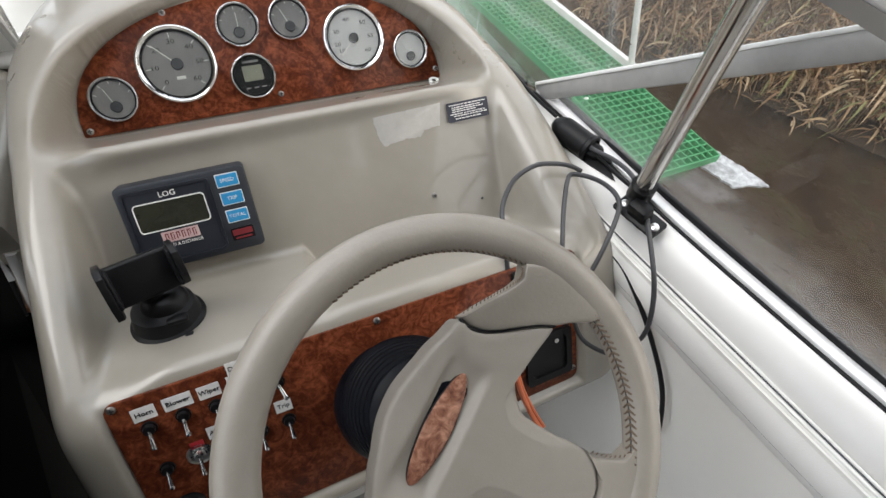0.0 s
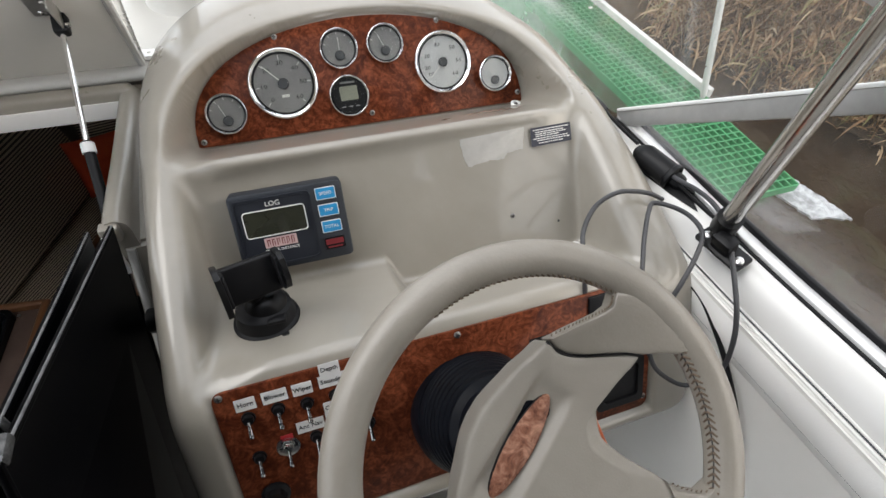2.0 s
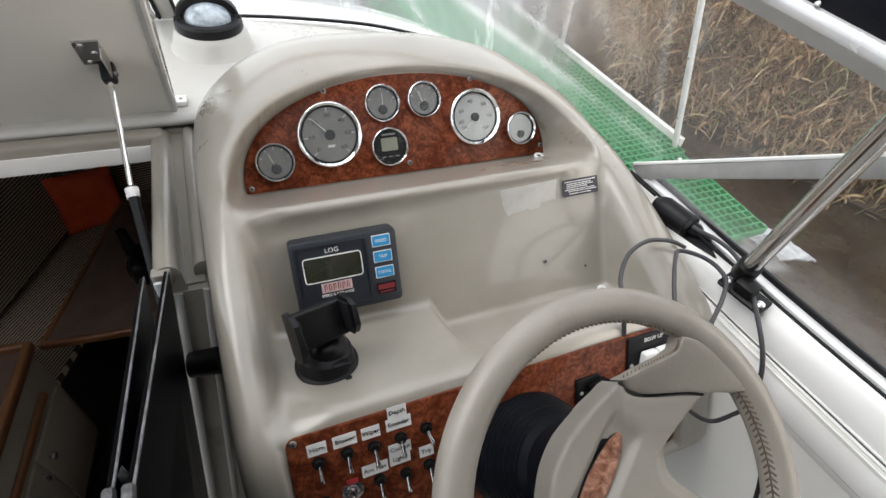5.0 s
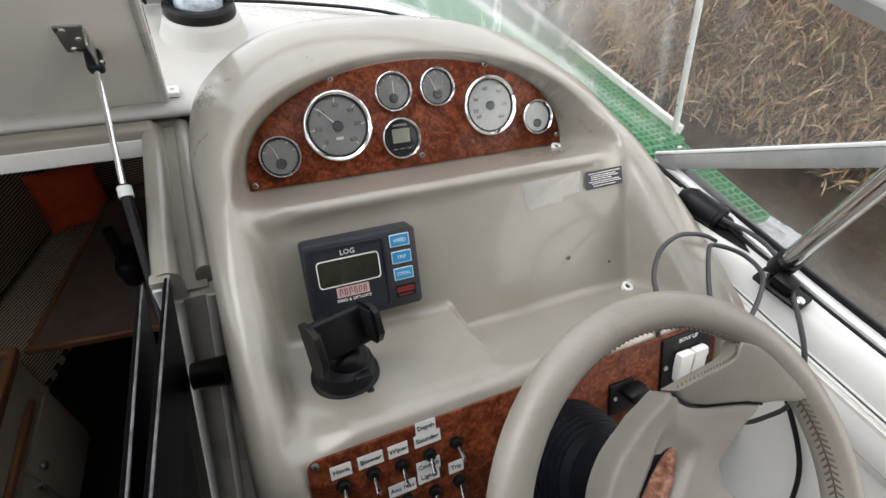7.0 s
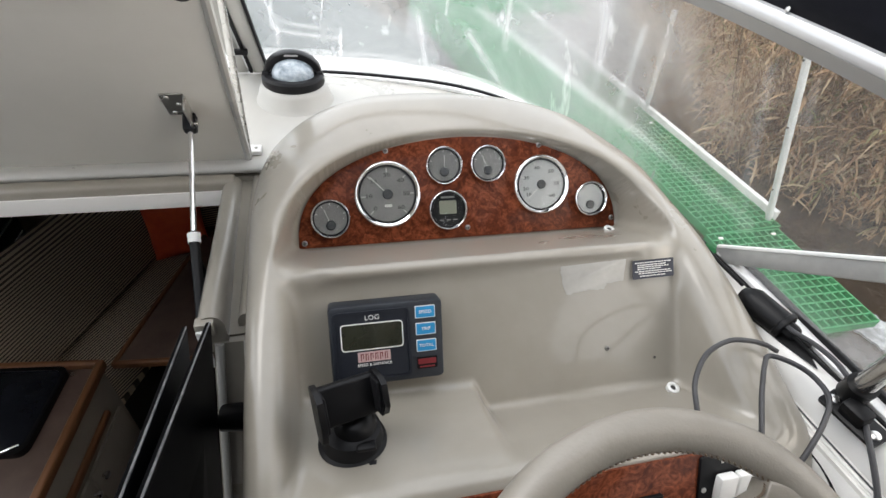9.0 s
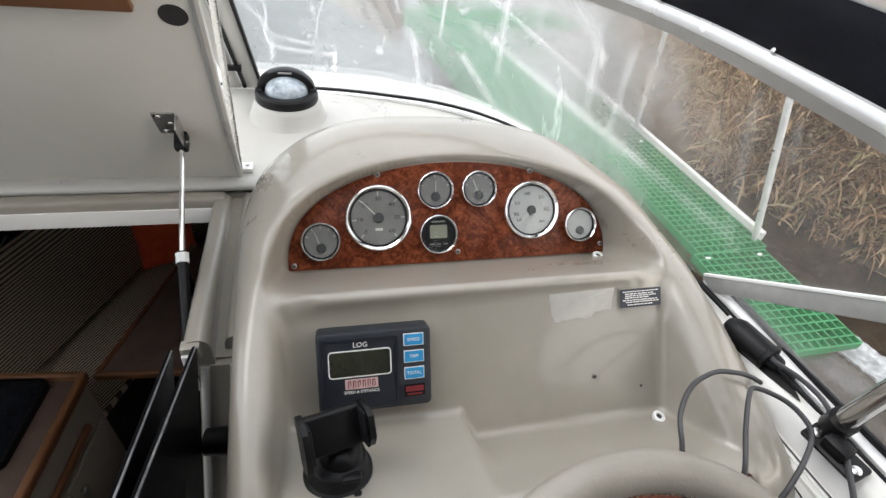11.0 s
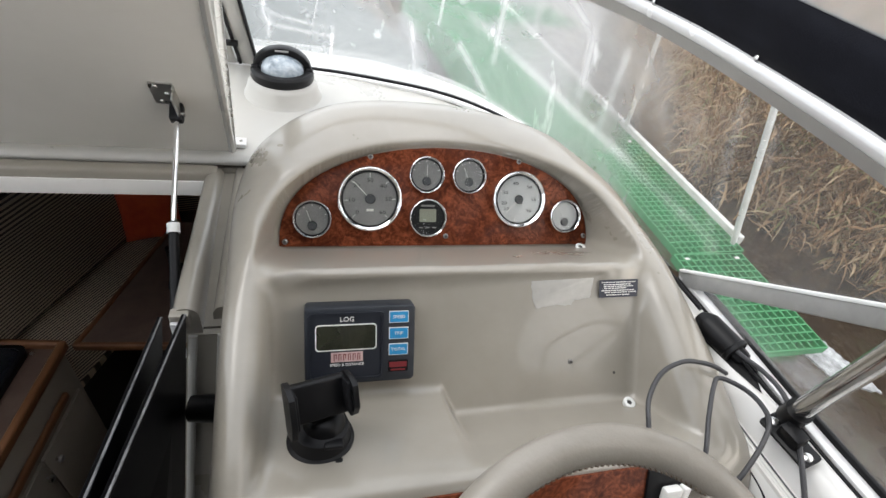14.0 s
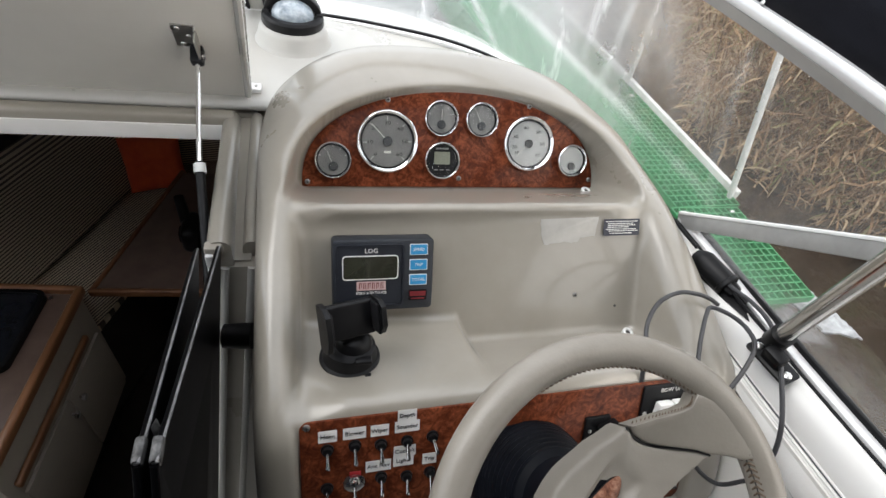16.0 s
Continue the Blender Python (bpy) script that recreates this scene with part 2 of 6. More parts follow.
GREYWIRE = surf("dark grey cable", (0.028, 0.028, 0.031), (0.045, 0.045, 0.049), 30, 0.5, bump=0.05)
BLACKLABEL = surf("black warning plate", (0.012, 0.014, 0.028), (0.018, 0.020, 0.036), 30, 0.4, bump=0)
SMOKED = surf("smoked acrylic", (0.0012, 0.0012, 0.0015), (0.002, 0.002, 0.0025), 6, 0.3, bump=0.0, rough_var=0.05, spec=0.06)
GAITER = surf("navy-black rubber", (0.0025, 0.003, 0.0045), (0.005, 0.006, 0.009), 15, 0.36, bump=0.1, spec=0.11)
POLISHED = surf("polished stainless tube", (0.60, 0.59, 0.57), (0.66, 0.65, 0.63), 4, 0.17, 1.0, bump=0.02, bump_scale=60, rough_var=0.03)
BRASS = surf("worn brass", (0.42, 0.25, 0.10), (0.60, 0.40, 0.18), 60, 0.3, 1.0, bump=0.05)
DARKSTEEL = surf("dull screw steel", (0.20, 0.19, 0.18), (0.34, 0.33, 0.31), 60, 0.35, 1.0, bump=0.05)
SCUFFED = surf("scuffed black and bare metal", (0.005, 0.005, 0.005), (0.13, 0.13, 0.13), 110, 0.5, 0.4, bump=0.3)
TEAK = surf("oiled teak", (0.18, 0.077, 0.035), (0.28, 0.127, 0.056), 12, 0.4, bump=0.25, bump_scale=140, stretch=(1, 0.15, 1))
LAMINATE = surf("brown laminate", (0.125, 0.084, 0.067), (0.175, 0.12, 0.096), 14, 0.4, bump=0.05)
LOCKER = surf("cream locker laminate", (0.35, 0.31, 0.255), (0.41, 0.37, 0.305), 6, 0.5, bump=0.05)
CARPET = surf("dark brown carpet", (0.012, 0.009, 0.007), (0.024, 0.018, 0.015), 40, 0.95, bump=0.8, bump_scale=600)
CABINLINING = surf("dark fabric lining", (0.17, 0.14, 0.113), (0.23, 0.19, 0.155), 8, 0.9, bump=0.4)
STRIPEA = striped("striped seat cloth", (0.095, 0.074, 0.058), (0.56, 0.46, 0.34), 82, (0, 0, radians(32)))
STRIPEB = striped("striped back cloth", (0.095, 0.074, 0.058), (0.56, 0.46, 0.34), 82, (0, radians(90), 0))
CUSHION = surf("orange-red cushion cloth", (0.66, 0.075, 0.020), (0.82, 0.125, 0.035), 14, 0.75, bump=0.4)
COOKTOP = surf("black glass hob lid", (0.012, 0.014, 0.018), (0.02, 0.022, 0.028), 10, 0.15, bump=0)
SOLE = surf("cockpit sole", (0.40, 0.388, 0.36), (0.47, 0.455, 0.425), 8, 0.6, bump=0.4)
GRATE = surf("green moulded grating", (0.03, 0.20, 0.070), (0.05, 0.27, 0.105), 6, 0.5, bump=0.3)
POSTWHITE = surf("weathered white paint", (0.58, 0.58, 0.55), (0.74, 0.74, 0.72), 14, 0.5, bump=0.4, bump_scale=120)
REFLECTWHITE = surf("white reflection tone", (0.17, 0.175, 0.175), (0.55, 0.56, 0.58), 26, 0.4, bump=0.4, bump_scale=90)
MUD = surf("muddy bank", (0.075, 0.055, 0.037), (0.14, 0.105, 0.07), 3, 0.9, bump=1.0, bump_scale=30)
GLASSCLEAR = pane("side glass with painted reflection", 0.022, veil=(1.16, 1.26, 0.11))
# the same white gelcoat, painted paler for strong light on it
LITGELWHITE = surf("white gelcoat in its lit tone", (0.69, 0.68, 0.655), (0.75, 0.74, 0.715), 4, 0.3, bump=0.03, bump_scale=60, rough_var=0.08, coat=0.2)
WORNEDGE = surf("worn dark edge", (0.09, 0.09, 0.095), (0.26, 0.26, 0.27), 60, 0.4, 0.3, bump=0.2)


def streak_material():
    """A milky streak: pale in the middle, fading to nothing at both sides."""
    m = bpy.data.materials.new("milky streak")
    m.use_nodes = True
    n, l = m.node_tree.nodes, m.node_tree.links
    n.remove(n["Principled BSDF"])
    uv, sep = n.new("ShaderNodeUVMap"), n.new("ShaderNodeSeparateXYZ")
    l.new(uv.outputs["UV"], sep.inputs[0])
    fade = ramp(n, [(0.0, (0, 0, 0)), (0.5, (0.52, 0.52, 0.52)), (1.0, (0, 0, 0))])
    fade.color_ramp.interpolation = "EASE"
    l.new(sep.outputs["X"], fade.inputs["Fac"])
    ends = ramp(n, [(0.0, (0, 0, 0)), (0.12, (1, 1, 1)), (0.8, (0.8, 0.8, 0.8)), (1.0, (0, 0, 0))])
    l.new(sep.outputs["Y"], ends.inputs["Fac"])
    blotch = noise_node(n, l, 16, 2, 0.5)
    k1, k2 = n.new("ShaderNodeMath"), n.new("ShaderNodeMath")
    k1.operation = k2.operation = "MULTIPLY"
    l.new(fade.outputs["Color"], k1.inputs[0])
    l.new(ends.outputs["Color"], k1.inputs[1])
    l.new(k1.outputs["Value"], k2.inputs[0])
    mr = n.new("ShaderNodeMapRange")
    mr.inputs["From Min"].default_value, mr.inputs["From Max"].default_value = 0.05, 0.55
    l.new(blotch.outputs["Fac"], mr.inputs["Value"])
    l.new(mr.outputs["Result"], k2.inputs[1])
    clear, milk, skin, both, mix = (n.new("ShaderNode" + s) for s in ("BsdfTransparent", "BsdfTranslucent", "BsdfDiffuse", "MixShader", "MixShader"))
    l.new(milk.outputs[0], both.inputs[1])
    l.new(skin.outputs[0], both.inputs[2])
    l.new(k2.outputs["Value"], mix.inputs["Fac"])
    l.new(clear.outputs[0], mix.inputs[1])
    l.new(both.outputs[0], mix.inputs[2])
    l.new(mix.outputs[0], n["Material Output"].inputs["Surface"])
    return m


STREAK = streak_material()
GLASSVINYL = pane("cloudy clear vinyl", 0.3)
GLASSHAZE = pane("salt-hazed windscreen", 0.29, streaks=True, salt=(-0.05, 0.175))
DOME = pane("compass dome", 0.03)
REED = leafy("dry reed leaves", [(0.0, (0.20, 0.115, 0.06)), (0.3, (0.44, 0.265, 0.14)), (0.6, (0.62, 0.42, 0.235)), (0.88, (0.76, 0.58, 0.37)), (0.95, (0.30, 0.30, 0.11)), (1.0, (0.40, 0.39, 0.17))])
REEDSTEM = leafy("reed stems", [(0.0, (0.10, 0.065, 0.035)), (0.6, (0.28, 0.19, 0.10)), (1.0, (0.44, 0.33, 0.18))])


def water_material():
    m, n, l, b = principled("murky brown water")
    t = noise_node(n, l, 3.2, 7, 0.68, 0.9)
    r = ramp(n, [(0.32, (0.014, 0.009, 0.006)), (0.44, (0.032, 0.021, 0.013)), (0.53, (0.045, 0.031, 0.020)), (0.62, (0.040, 0.034, 0.018)), (0.72, (0.068, 0.053, 0.036))])
    l.new(t.outputs["Fac"], r.inputs["Fac"])
    l.new(r.outputs["Color"], b.inputs["Base Color"])
    b.inputs["Roughness"].default_value = 0.10
    w = noise_node(n, l, 13, 4, 0.55, 0.5)
    bumped(n, l, b, w.outputs["Fac"], 0.38, 0.02)
    return m


WATER = water_material()

# ---- mesh helpers ----


def finish(name, bm, material, parent=None, label="", m=None, sharp=38):
    me = bpy.data.meshes.new(name)
    bm.normal_update()
    bm.to_mesh(me)
    bm.free()
    return finish_mesh(name, me, material, parent, label, m, sharp)


def finish_mesh(name, me, material, parent=None, label="", m=None, sharp=38):
    me.materials.append(material)
    me.shade_smooth()
    me.set_sharp_from_angle(angle=radians(sharp))
    ob = new(name, me)
    if parent is not None:
        ob.parent = parent
    if m is not None:
        ob.matrix_basis = m
    if label:
        tagged(ob, label)
    return ob


def part(name, bm, material, parent, label="", m=None, sharp=38):
    return finish(name, bm, material, parent, label, m, sharp)


def thing(name, label, category, group="", m=None, kind=""):
    ob = new(name)
    ob.empty_display_size = 0.05
    if m is not None:
        ob.matrix_basis = m
    return tagged(ob, label, category, group, kind)


def box(bm, c, size, bevel=0.0, seg=2, m=None):
    r = bmesh.ops.create_cube(bm, size=1.0, matrix=Matrix.Translation(c) @ Matrix.Diagonal((*size, 1)))
    if bevel:
        es = list({e for v in r["verts"] for e in v.link_edges})
        r2 = bmesh.ops.bevel(bm, geom=es, offset=bevel, segments=seg, affect="EDGES", profile=0.5)
        vs = r2["verts"]
        vs = list({v for f in r2["faces"] for v in f.verts} | {v for v in r["verts"] if v.is_valid})
    else:
        vs = r["verts"]
    if m is not None:
        bmesh.ops.transform(bm, matrix=m, verts=vs)
    return vs


def axis_matrix(origin, z, x=None):
    """A frame at origin whose z looks along z."""
    z = Vector(z).normalized()
    x = Vector(x) if x is not None else (Vector((1, 0, 0)) if abs(z.x) < 0.9 else Vector((0, 1, 0)))
    x = (x - z * x.dot(z)).normalized()
    y = z.cross(x)
    return Matrix(((x.x, y.x, z.x, origin[0]), (x.y, y.y, z.y, origin[1]), (x.z, y.z, z.z, origin[2]), (0, 0, 0, 1)))


def lathe(bm, profile, m=None, seg=32, close=True):
    """Turns (radius, height) pairs round the z of m."""
    m = m or Matrix()
    rings = []
    for r, h in profile:
        if r < 1e-6:
            rings.append([bm.verts.new(m @ Vector((0, 0, h)))])
        else:
            rings.append([bm.verts.new(m @ Vector((r * math.cos(a), r * math.sin(a), h))) for a in (2 * math.pi * i / seg for i in range(seg))])
    for a, b in zip(rings, rings[1:]):
        for i in range(seg):
            j = (i + 1) % seg
            if len(a) == 1 and len(b) > 1:
                bm.faces.new((a[0], b[i], b[j]))
            elif len(b) == 1 and len(a) > 1:
                bm.faces.new((a[i], a[j], b[0]))
            elif len(a) > 1:
                bm.faces.new((a[i], a[j], b[j], b[i]))
    if close:
        for ring, flip in ((rings[0], True), (rings[-1], False)):
            if len(ring) > 1:
                bm.faces.new(ring[::-1] if flip else ring)


def rod(bm, a, b, r, r2=None, seg=16):
    a, b = Vector(a), Vector(b)
    lathe(bm, [(r, 0), (r2 if r2 is not None else r, (b - a).length)], axis_matrix(a, b - a), seg)


def spline(points, steps=10):
    """A smooth curve through the points."""
    p = [Vector(q) for q in points]
    p = [2 * p[0] - p[1]] + p + [2 * p[-1] - p[-2]]
    out = []
    for i in range(1, len(p) - 2):
        a, b, c, d = p[i - 1:i + 3]
        for k in range(steps):
            t = k / steps
            out.append(0.5 * (2 * b + (c - a) * t + (2 * a - 5 * b + 4 * c - d) * t * t + (3 * b - 3 * c + d - a) * t ** 3))
    out.append(p[-2])
    return out


def sweep(bm, path, section, up=(0, 0, 1), closed=False, caps=True):
    """Carries a closed section of (across, up) pairs along a path."""
    up = Vector(up)
    rings = []
    n = len(path)
    for i, q in enumerate(path):
        if closed:
            d = path[(i + 1) % n] - path[i - 1]
        else:
            d = path[min(i + 1, n - 1)] - path[max(i - 1, 0)]
        d.normalize()
        side = d.cross(up)
        if side.length < 1e-4:
            side = d.cross(Vector((1, 0, 0)))
        side.normalize()
        u = side.cross(d)
        rings.append([bm.verts.new(q + side * s + u * h) for s, h in section])
    k = len(section)
    for i in range(n if closed else n - 1):
        a, b = rings[i], rings[(i + 1) % n]
        for j in range(k):
            bm.faces.new((a[j], a[(j + 1) % k], b[(j + 1) % k], b[j]))
    if caps and not closed:
        bm.faces.new(rings[0][::-1])
        bm.faces.new(rings[-1])
    bmesh.ops.recalc_face_normals(bm, faces=bm.faces)


def circle(r, k=10, r2=None):
    return [(r * math.cos(2 * math.pi * i / k), (r2 or r) * math.sin(2 * math.pi * i / k)) for i in range(k)]


def rounded(w, h, r, k=4):
    """Outline of a rounded rectangle about the origin."""
    out = []
    for cx, cy, a0 in ((w / 2 - r, h / 2 - r, 0), (-w / 2 + r, h / 2 - r, 90), (-w / 2 + r, -h / 2 + r, 180), (w / 2 - r, -h / 2 + r, 270)):
        for i in range(k + 1):
            a = radians(a0 + 90 * i / k)
            out.append((cx + r * math.cos(a), cy + r * math.sin(a)))
    return out


def slab(bm, outline, thick, m=None, edge=0.0):
    """A plate of that outline, from z = 0 up, with a softened upper edge."""
    m = m or Matrix()
    cx = sum(p[0] for p in outline) / len(outline)
    cy = sum(p[1] for p in outline) / len(outline)
    size = max(max(abs(p[0] - cx), abs(p[1] - cy)) for p in outline)
    levels = [(0, 0), (thick - edge, 0), (thick - edge * 0.3, edge * 0.3), (thick, edge)] if edge else [(0, 0), (thick, 0)]
    rings = []
    for z, inset in levels:
        k = 1 - inset / size
        rings.append([bm.verts.new(m @ Vector((cx + (x - cx) * k, cy + (y - cy) * k, z))) for x, y in outline])
    n = len(outline)
    for a, b in zip(rings, rings[1:]):
        for i in range(n):
            bm.faces.new((a[i], a[(i + 1) % n], b[(i + 1) % n], b[i]))
    bm.faces.new(rings[0][::-1])
    bm.faces.new(rings[-1])
    bmesh.ops.recalc_face_normals(bm, faces=bm.faces)


def ring_slab(bm, outer, inner, thick, m=None):
    """A flat frame between two outlines of as many points."""
    m = m or Matrix()
    n = len(outer)
    vs = [[bm.verts.new(m @ Vector((x, y, z))) for x, y in o] for o, z in ((outer, 0), (outer, thick), (inner, thick), (inner, 0))]
    for k in range(4):
        a, b = vs[k], vs[(k + 1) % 4]
        for i in range(n):
            bm.faces.new((a[i], a[(i + 1) % n], b[(i + 1) % n], b[i]))
    bmesh.ops.recalc_face_normals(bm, faces=bm.faces)


def writing(text, size, m, material, parent, name="lettering", thick=0.0003, bold=0.0):
    """Raised print in the built-in font, centred on the frame m."""
    cu = bpy.data.curves.new(name, "FONT")
    cu.body, cu.size, cu.extrude, cu.align_x, cu.align_y = text, size, thick, "CENTER", "CENTER"
    cu.offset = bold
    cu.resolution_u = 2
    tmp = bpy.data.objects.new(name, cu)
    scene.collection.objects.link(tmp)
    dg = bpy.context.evaluated_depsgraph_get()
    dg.update()
    me = bpy.data.meshes.new_from_object(tmp.evaluated_get(dg))
    bpy.data.objects.remove(tmp)
    me.transform(m)
    ob = finish_mesh(name, me, material, parent)
    return ob


def wedge_strip(bm, a, b, width, up, thick=0.0003):
    """A thin printed bar from a to b."""
    a, b, up = Vector(a), Vector(b), Vector(up)
    m = axis_matrix((a + b) / 2, up, b - a)
    box(bm, (0, 0, thick / 2), ((b - a).length, width, thick), m=m)


def screw(name, place, out, group, size=0.0045, label="small stainless pan-head screw"):
    """Pan head with a cross slot."""
    t = thing(name, label, "screw", group, axis_matrix(place, out))
    bm = bmesh.new()
    lathe(bm, [(size, 0), (size, size * 0.25), (size * 0.75, size * 0.55), (size * 0.3, size * 0.65), (0, size * 0.66)], seg=16)
    part("head", bm, DARKSTEEL, t)
    bm = bmesh.new()
    box(bm, (0, 0, size * 0.66), (size * 1.2, size * 0.36, size * 0.12))
    box(bm, (0, 0, size * 0.66), (size * 0.36, size * 1.2, size * 0.12))
    part("cross_slot", bm, INK, t)
    return t

# ---- helm console: one smooth moulding, in the dash's own axes ----
G0, GN = Vector((0, 0.0246, 1.2465)), Vector((0, -0.941, 0.339)).normalized()      # gauge panel
B0, BN = Vector((0, -0.1585, 1.163)), Vector((-0.028, -0.931, 0.364)).normalized()  # back of the tray
S0, SN = Vector((0, -0.3868, 1.0176)), Vector((0, -0.966, 0.259)).normalized()     # switch panel
GUP, BUP, SUP = (Vector((0, n.z, -n.y)).normalized() for n in (GN, BN, SN))
PANEL_A, PANEL_B = 0.273, 0.164
PANEL_FOOT = G0 + GUP * ((1.184 - G0.z) / GUP.z)


def smooth_max(a, b, k):
    h = np.clip(0.5 - 0.5 * (b - a) / k, 0, 1)
    return b * (1 - h) + a * h + k * h * (1 - h)


def from_plane(x, y, z, p, n):
    return (x - p[0]) * n[0] + (y - p[1]) * n[1] + (z - p[2]) * n[2]


def ease(x, a, b):
    t = np.clip((x - a) / (b - a), 0, 1)
    return t * t * (3 - 2 * t)


def hood_height(x):
    u = (x + 0.02) / 0.36
    left = 1.437 - 0.125 * np.abs(np.minimum(u, 0) / 0.83) ** 3.1
    right = 1.437 - 0.088 * np.maximum(u, 0) ** 2 - 0.045 * np.maximum(u, 0) ** 3 - 0.05 * np.maximum(u - 0.7, 0)
    return np.where(u < 0, left, right)


def console_distance(x, y, z):
    """How far a point lies outside the moulding."""
    env = from_plane(x, y, z, (0, -0.1435, 1.2215), (0, -0.58, 0.8146))
    face = from_plane(x, y, z, S0 + SN * 0.011, SN)
    top = (z - hood_height(x) + 0.16 * np.maximum(y - 0.02, 0) + 0.9 * np.maximum(y - 0.14, 0) ** 1.5) * 0.9
    left = -(x + 0.338) - 0.10 * np.maximum(z - 1.2, 0)
    right = x - 0.352 - 0.020 * ease(-y, 0.0, 0.14) + 0.05 * np.minimum(y + 0.15, 0)
    d = smooth_max(env, face, 0.022)
    d = smooth_max(d, top, 0.13)
    d = smooth_max(d, left, 0.05)
    d = smooth_max(d, right, 0.05)
    d = smooth_max(d, 0.815 - z, 0.03)
    # instrument bay
    g = from_plane(x, y, z, G0, GN)
    s = (x - PANEL_FOOT.x) * GUP.x + (y - PANEL_FOOT.y) * GUP.y + (z - PANEL_FOOT.z) * GUP.z
    a, b = PANEL_A + 0.006 + 0.14 * np.maximum(g, 0), PANEL_B + 0.005 + 0.20 * np.maximum(g, 0)
    arch = ((np.abs(x) / a) ** 2 + (np.maximum(s, 0) / b) ** 2.5) ** 0.45 - 1
    arch = arch * 0.2
    ledge = from_plane(x, y, z, (0, 0.004, 1.1795), (0, 0.289, 0.957))
    bay = smooth_max(-g - 0.002, smooth_max(arch, -ledge, 0.020), 0.007)
    d = smooth_max(d, -bay, 0.0045 + 0.012 * ease(s, 0.02, 0.06))
    # tray
    back = from_plane(x, y, z, B0, BN)
    w = ease(x, -0.045, -0.018 )
    shelf = (z - ((1.050 - 0.10 * (y + 0.2)) * (1 - w) + (1.012 - 0.40 * (y + 0.215)) * w)) * (1 - 0.07 * w)
    sides = np.maximum(-(x + 0.279 + 0.03 * back), x - 0.284 - 0.05 * back)
    lip = from_plane(x, y, z, (0, -0.152, 1.2225), (0, 0.94, 0.335))
    tray = smooth_max(smooth_max(smooth_max(-back, lip, 0.008), sides, 0.018), -shelf, 0.014)
    d = smooth_max(d, -tray, 0.0060 + 0.036 * ease(np.abs(x + 0.002), 0.215, 0.275))
    # switch panel bed
    u = (z - 0.952) / SUP.z
    bed = np.maximum(np.abs(x - 0.006) - 0.292, np.abs(u) - 0.113)
    bed = smooth_max(bed, -from_plane(x, y, z, S0, SN) - 0.0, 0.004)
    d = smooth_max(d, -bed, 0.010)
    return d


def console_shell():
    """Finds the moulding's skin along lines that slope down into it."""
    step = 0.0023
    way = Vector((0, 0.80, -0.60))
    rise = Vector((0, 0.60, 0.80))
    xs = np.arange(-0.372, 0.404, step)
    ws = np.arange(0.30, 1.27, step)
    X, Wd = np.meshgrid(xs, ws)
    t = np.full(X.shape, -1.6)
    for _ in range(200):
        Y, Z = rise.y * Wd + way.y * t, rise.z * Wd + way.z * t
        t = t + np.clip(console_distance(X, Y, Z), -0.03, 0.08) * 0.75
    Y, Z = rise.y * Wd + way.y * t, rise.z * Wd + way.z * t
    ok = (np.abs(console_distance(X, Y, Z)) < 0.0015) & (Y < 0.42)
    index = np.where(ok, np.cumsum(ok).reshape(ok.shape) - 1, -1)
    verts = np.stack([X[ok], Y[ok], Z[ok]], 1)
    q = np.stack([index[:-1, :-1], index[:-1, 1:], index[1:, 1:], index[1:, :-1]], -1).reshape(-1, 4)
    tt = np.stack([t[:-1, :-1], t[:-1, 1:], t[1:, 1:], t[1:, :-1]], -1).reshape(-1, 4)
    q = q[(q.min(1) >= 0) & (tt.max(1) - tt.min(1) < 0.15)]
    me = bpy.data.meshes.new("moulding")
    me.from_pydata(verts.tolist(), [], q.tolist())
    return me


console = thing("helm_console", "cream moulded helm console with arched hood and tray", "boat console", m=DASH)
finish_mesh("moulding", console_shell(), GELCOAT, console, sharp=80)
bm = bmesh.new()
box(bm, (-0.318, -0.09, 0.66), (0.03, 0.46, 0.74), 0.012)
part("side_panel", bm, GELCOAT, console)
bm = bmesh.new()
box(bm, (0.31, -0.07, 0.68), (0.03, 0.42, 0.70), 0.012)
part("side_panel", bm, GELCOAT, console)
bm = bmesh.new()
box(bm, (0, -0.17, 0.60), (0.62, 0.02, 0.62), 0.004)
part("kick_panel", bm, LINER, console)
bm = bmesh.new()
box(bm, (0, 0.18, 1.06), (0.60, 0.12, 0.36), 0.02)
part("rear_body", bm, GELCOAT, console)


def arch_outline(a, b, k=40):
    pts = [(-a, 0.0)]
    for i in range(1, k):
        x = -a * math.cos(math.pi * i / k)
        pts.append((x, b * max(0.0, 1 - (x / a) ** 2) ** 0.4))
    pts.append((a, 0.0))
    return [(x * 0.997, max(y, 0.0)) for x, y in pts][::-1]


GM = axis_matrix(PANEL_FOOT, GN, (1, 0, 0))
bm = bmesh.new()
slab(bm, arch_outline(PANEL_A, PANEL_B), 0.003, GM, 0.001)
part("instrument_panel", bm, BURL, console, "glossy burr-veneer instrument panel")
SM = axis_matrix(S0, SN, (1, 0, 0))
bm = bmesh.new()
slab(bm, [(x + 0.006, y - 0.068) for x, y in rounded(0.578, 0.219, 0.012)], 0.003, SM, 0.001)
switch_panel = part("switch_panel", bm, BURL, console, "glossy burr-veneer switch panel")


def on_s(x, z):
    """A place on the switch panel's face, by its x and height."""
    return Vector((x, S0.y - (z - S0.z) * SN.z / SN.y, z)) + SN * 0.003


def on_g(x, z):
    return Vector((x, G0.y - (z - G0.z) * GN.z / GN.y, z)) + GN * 0.003


def on_b(x, z):
    return Vector((x, B0.y - ((z - B0.z) * BN.z + (x - B0.x) * BN.x) / BN.y, z))


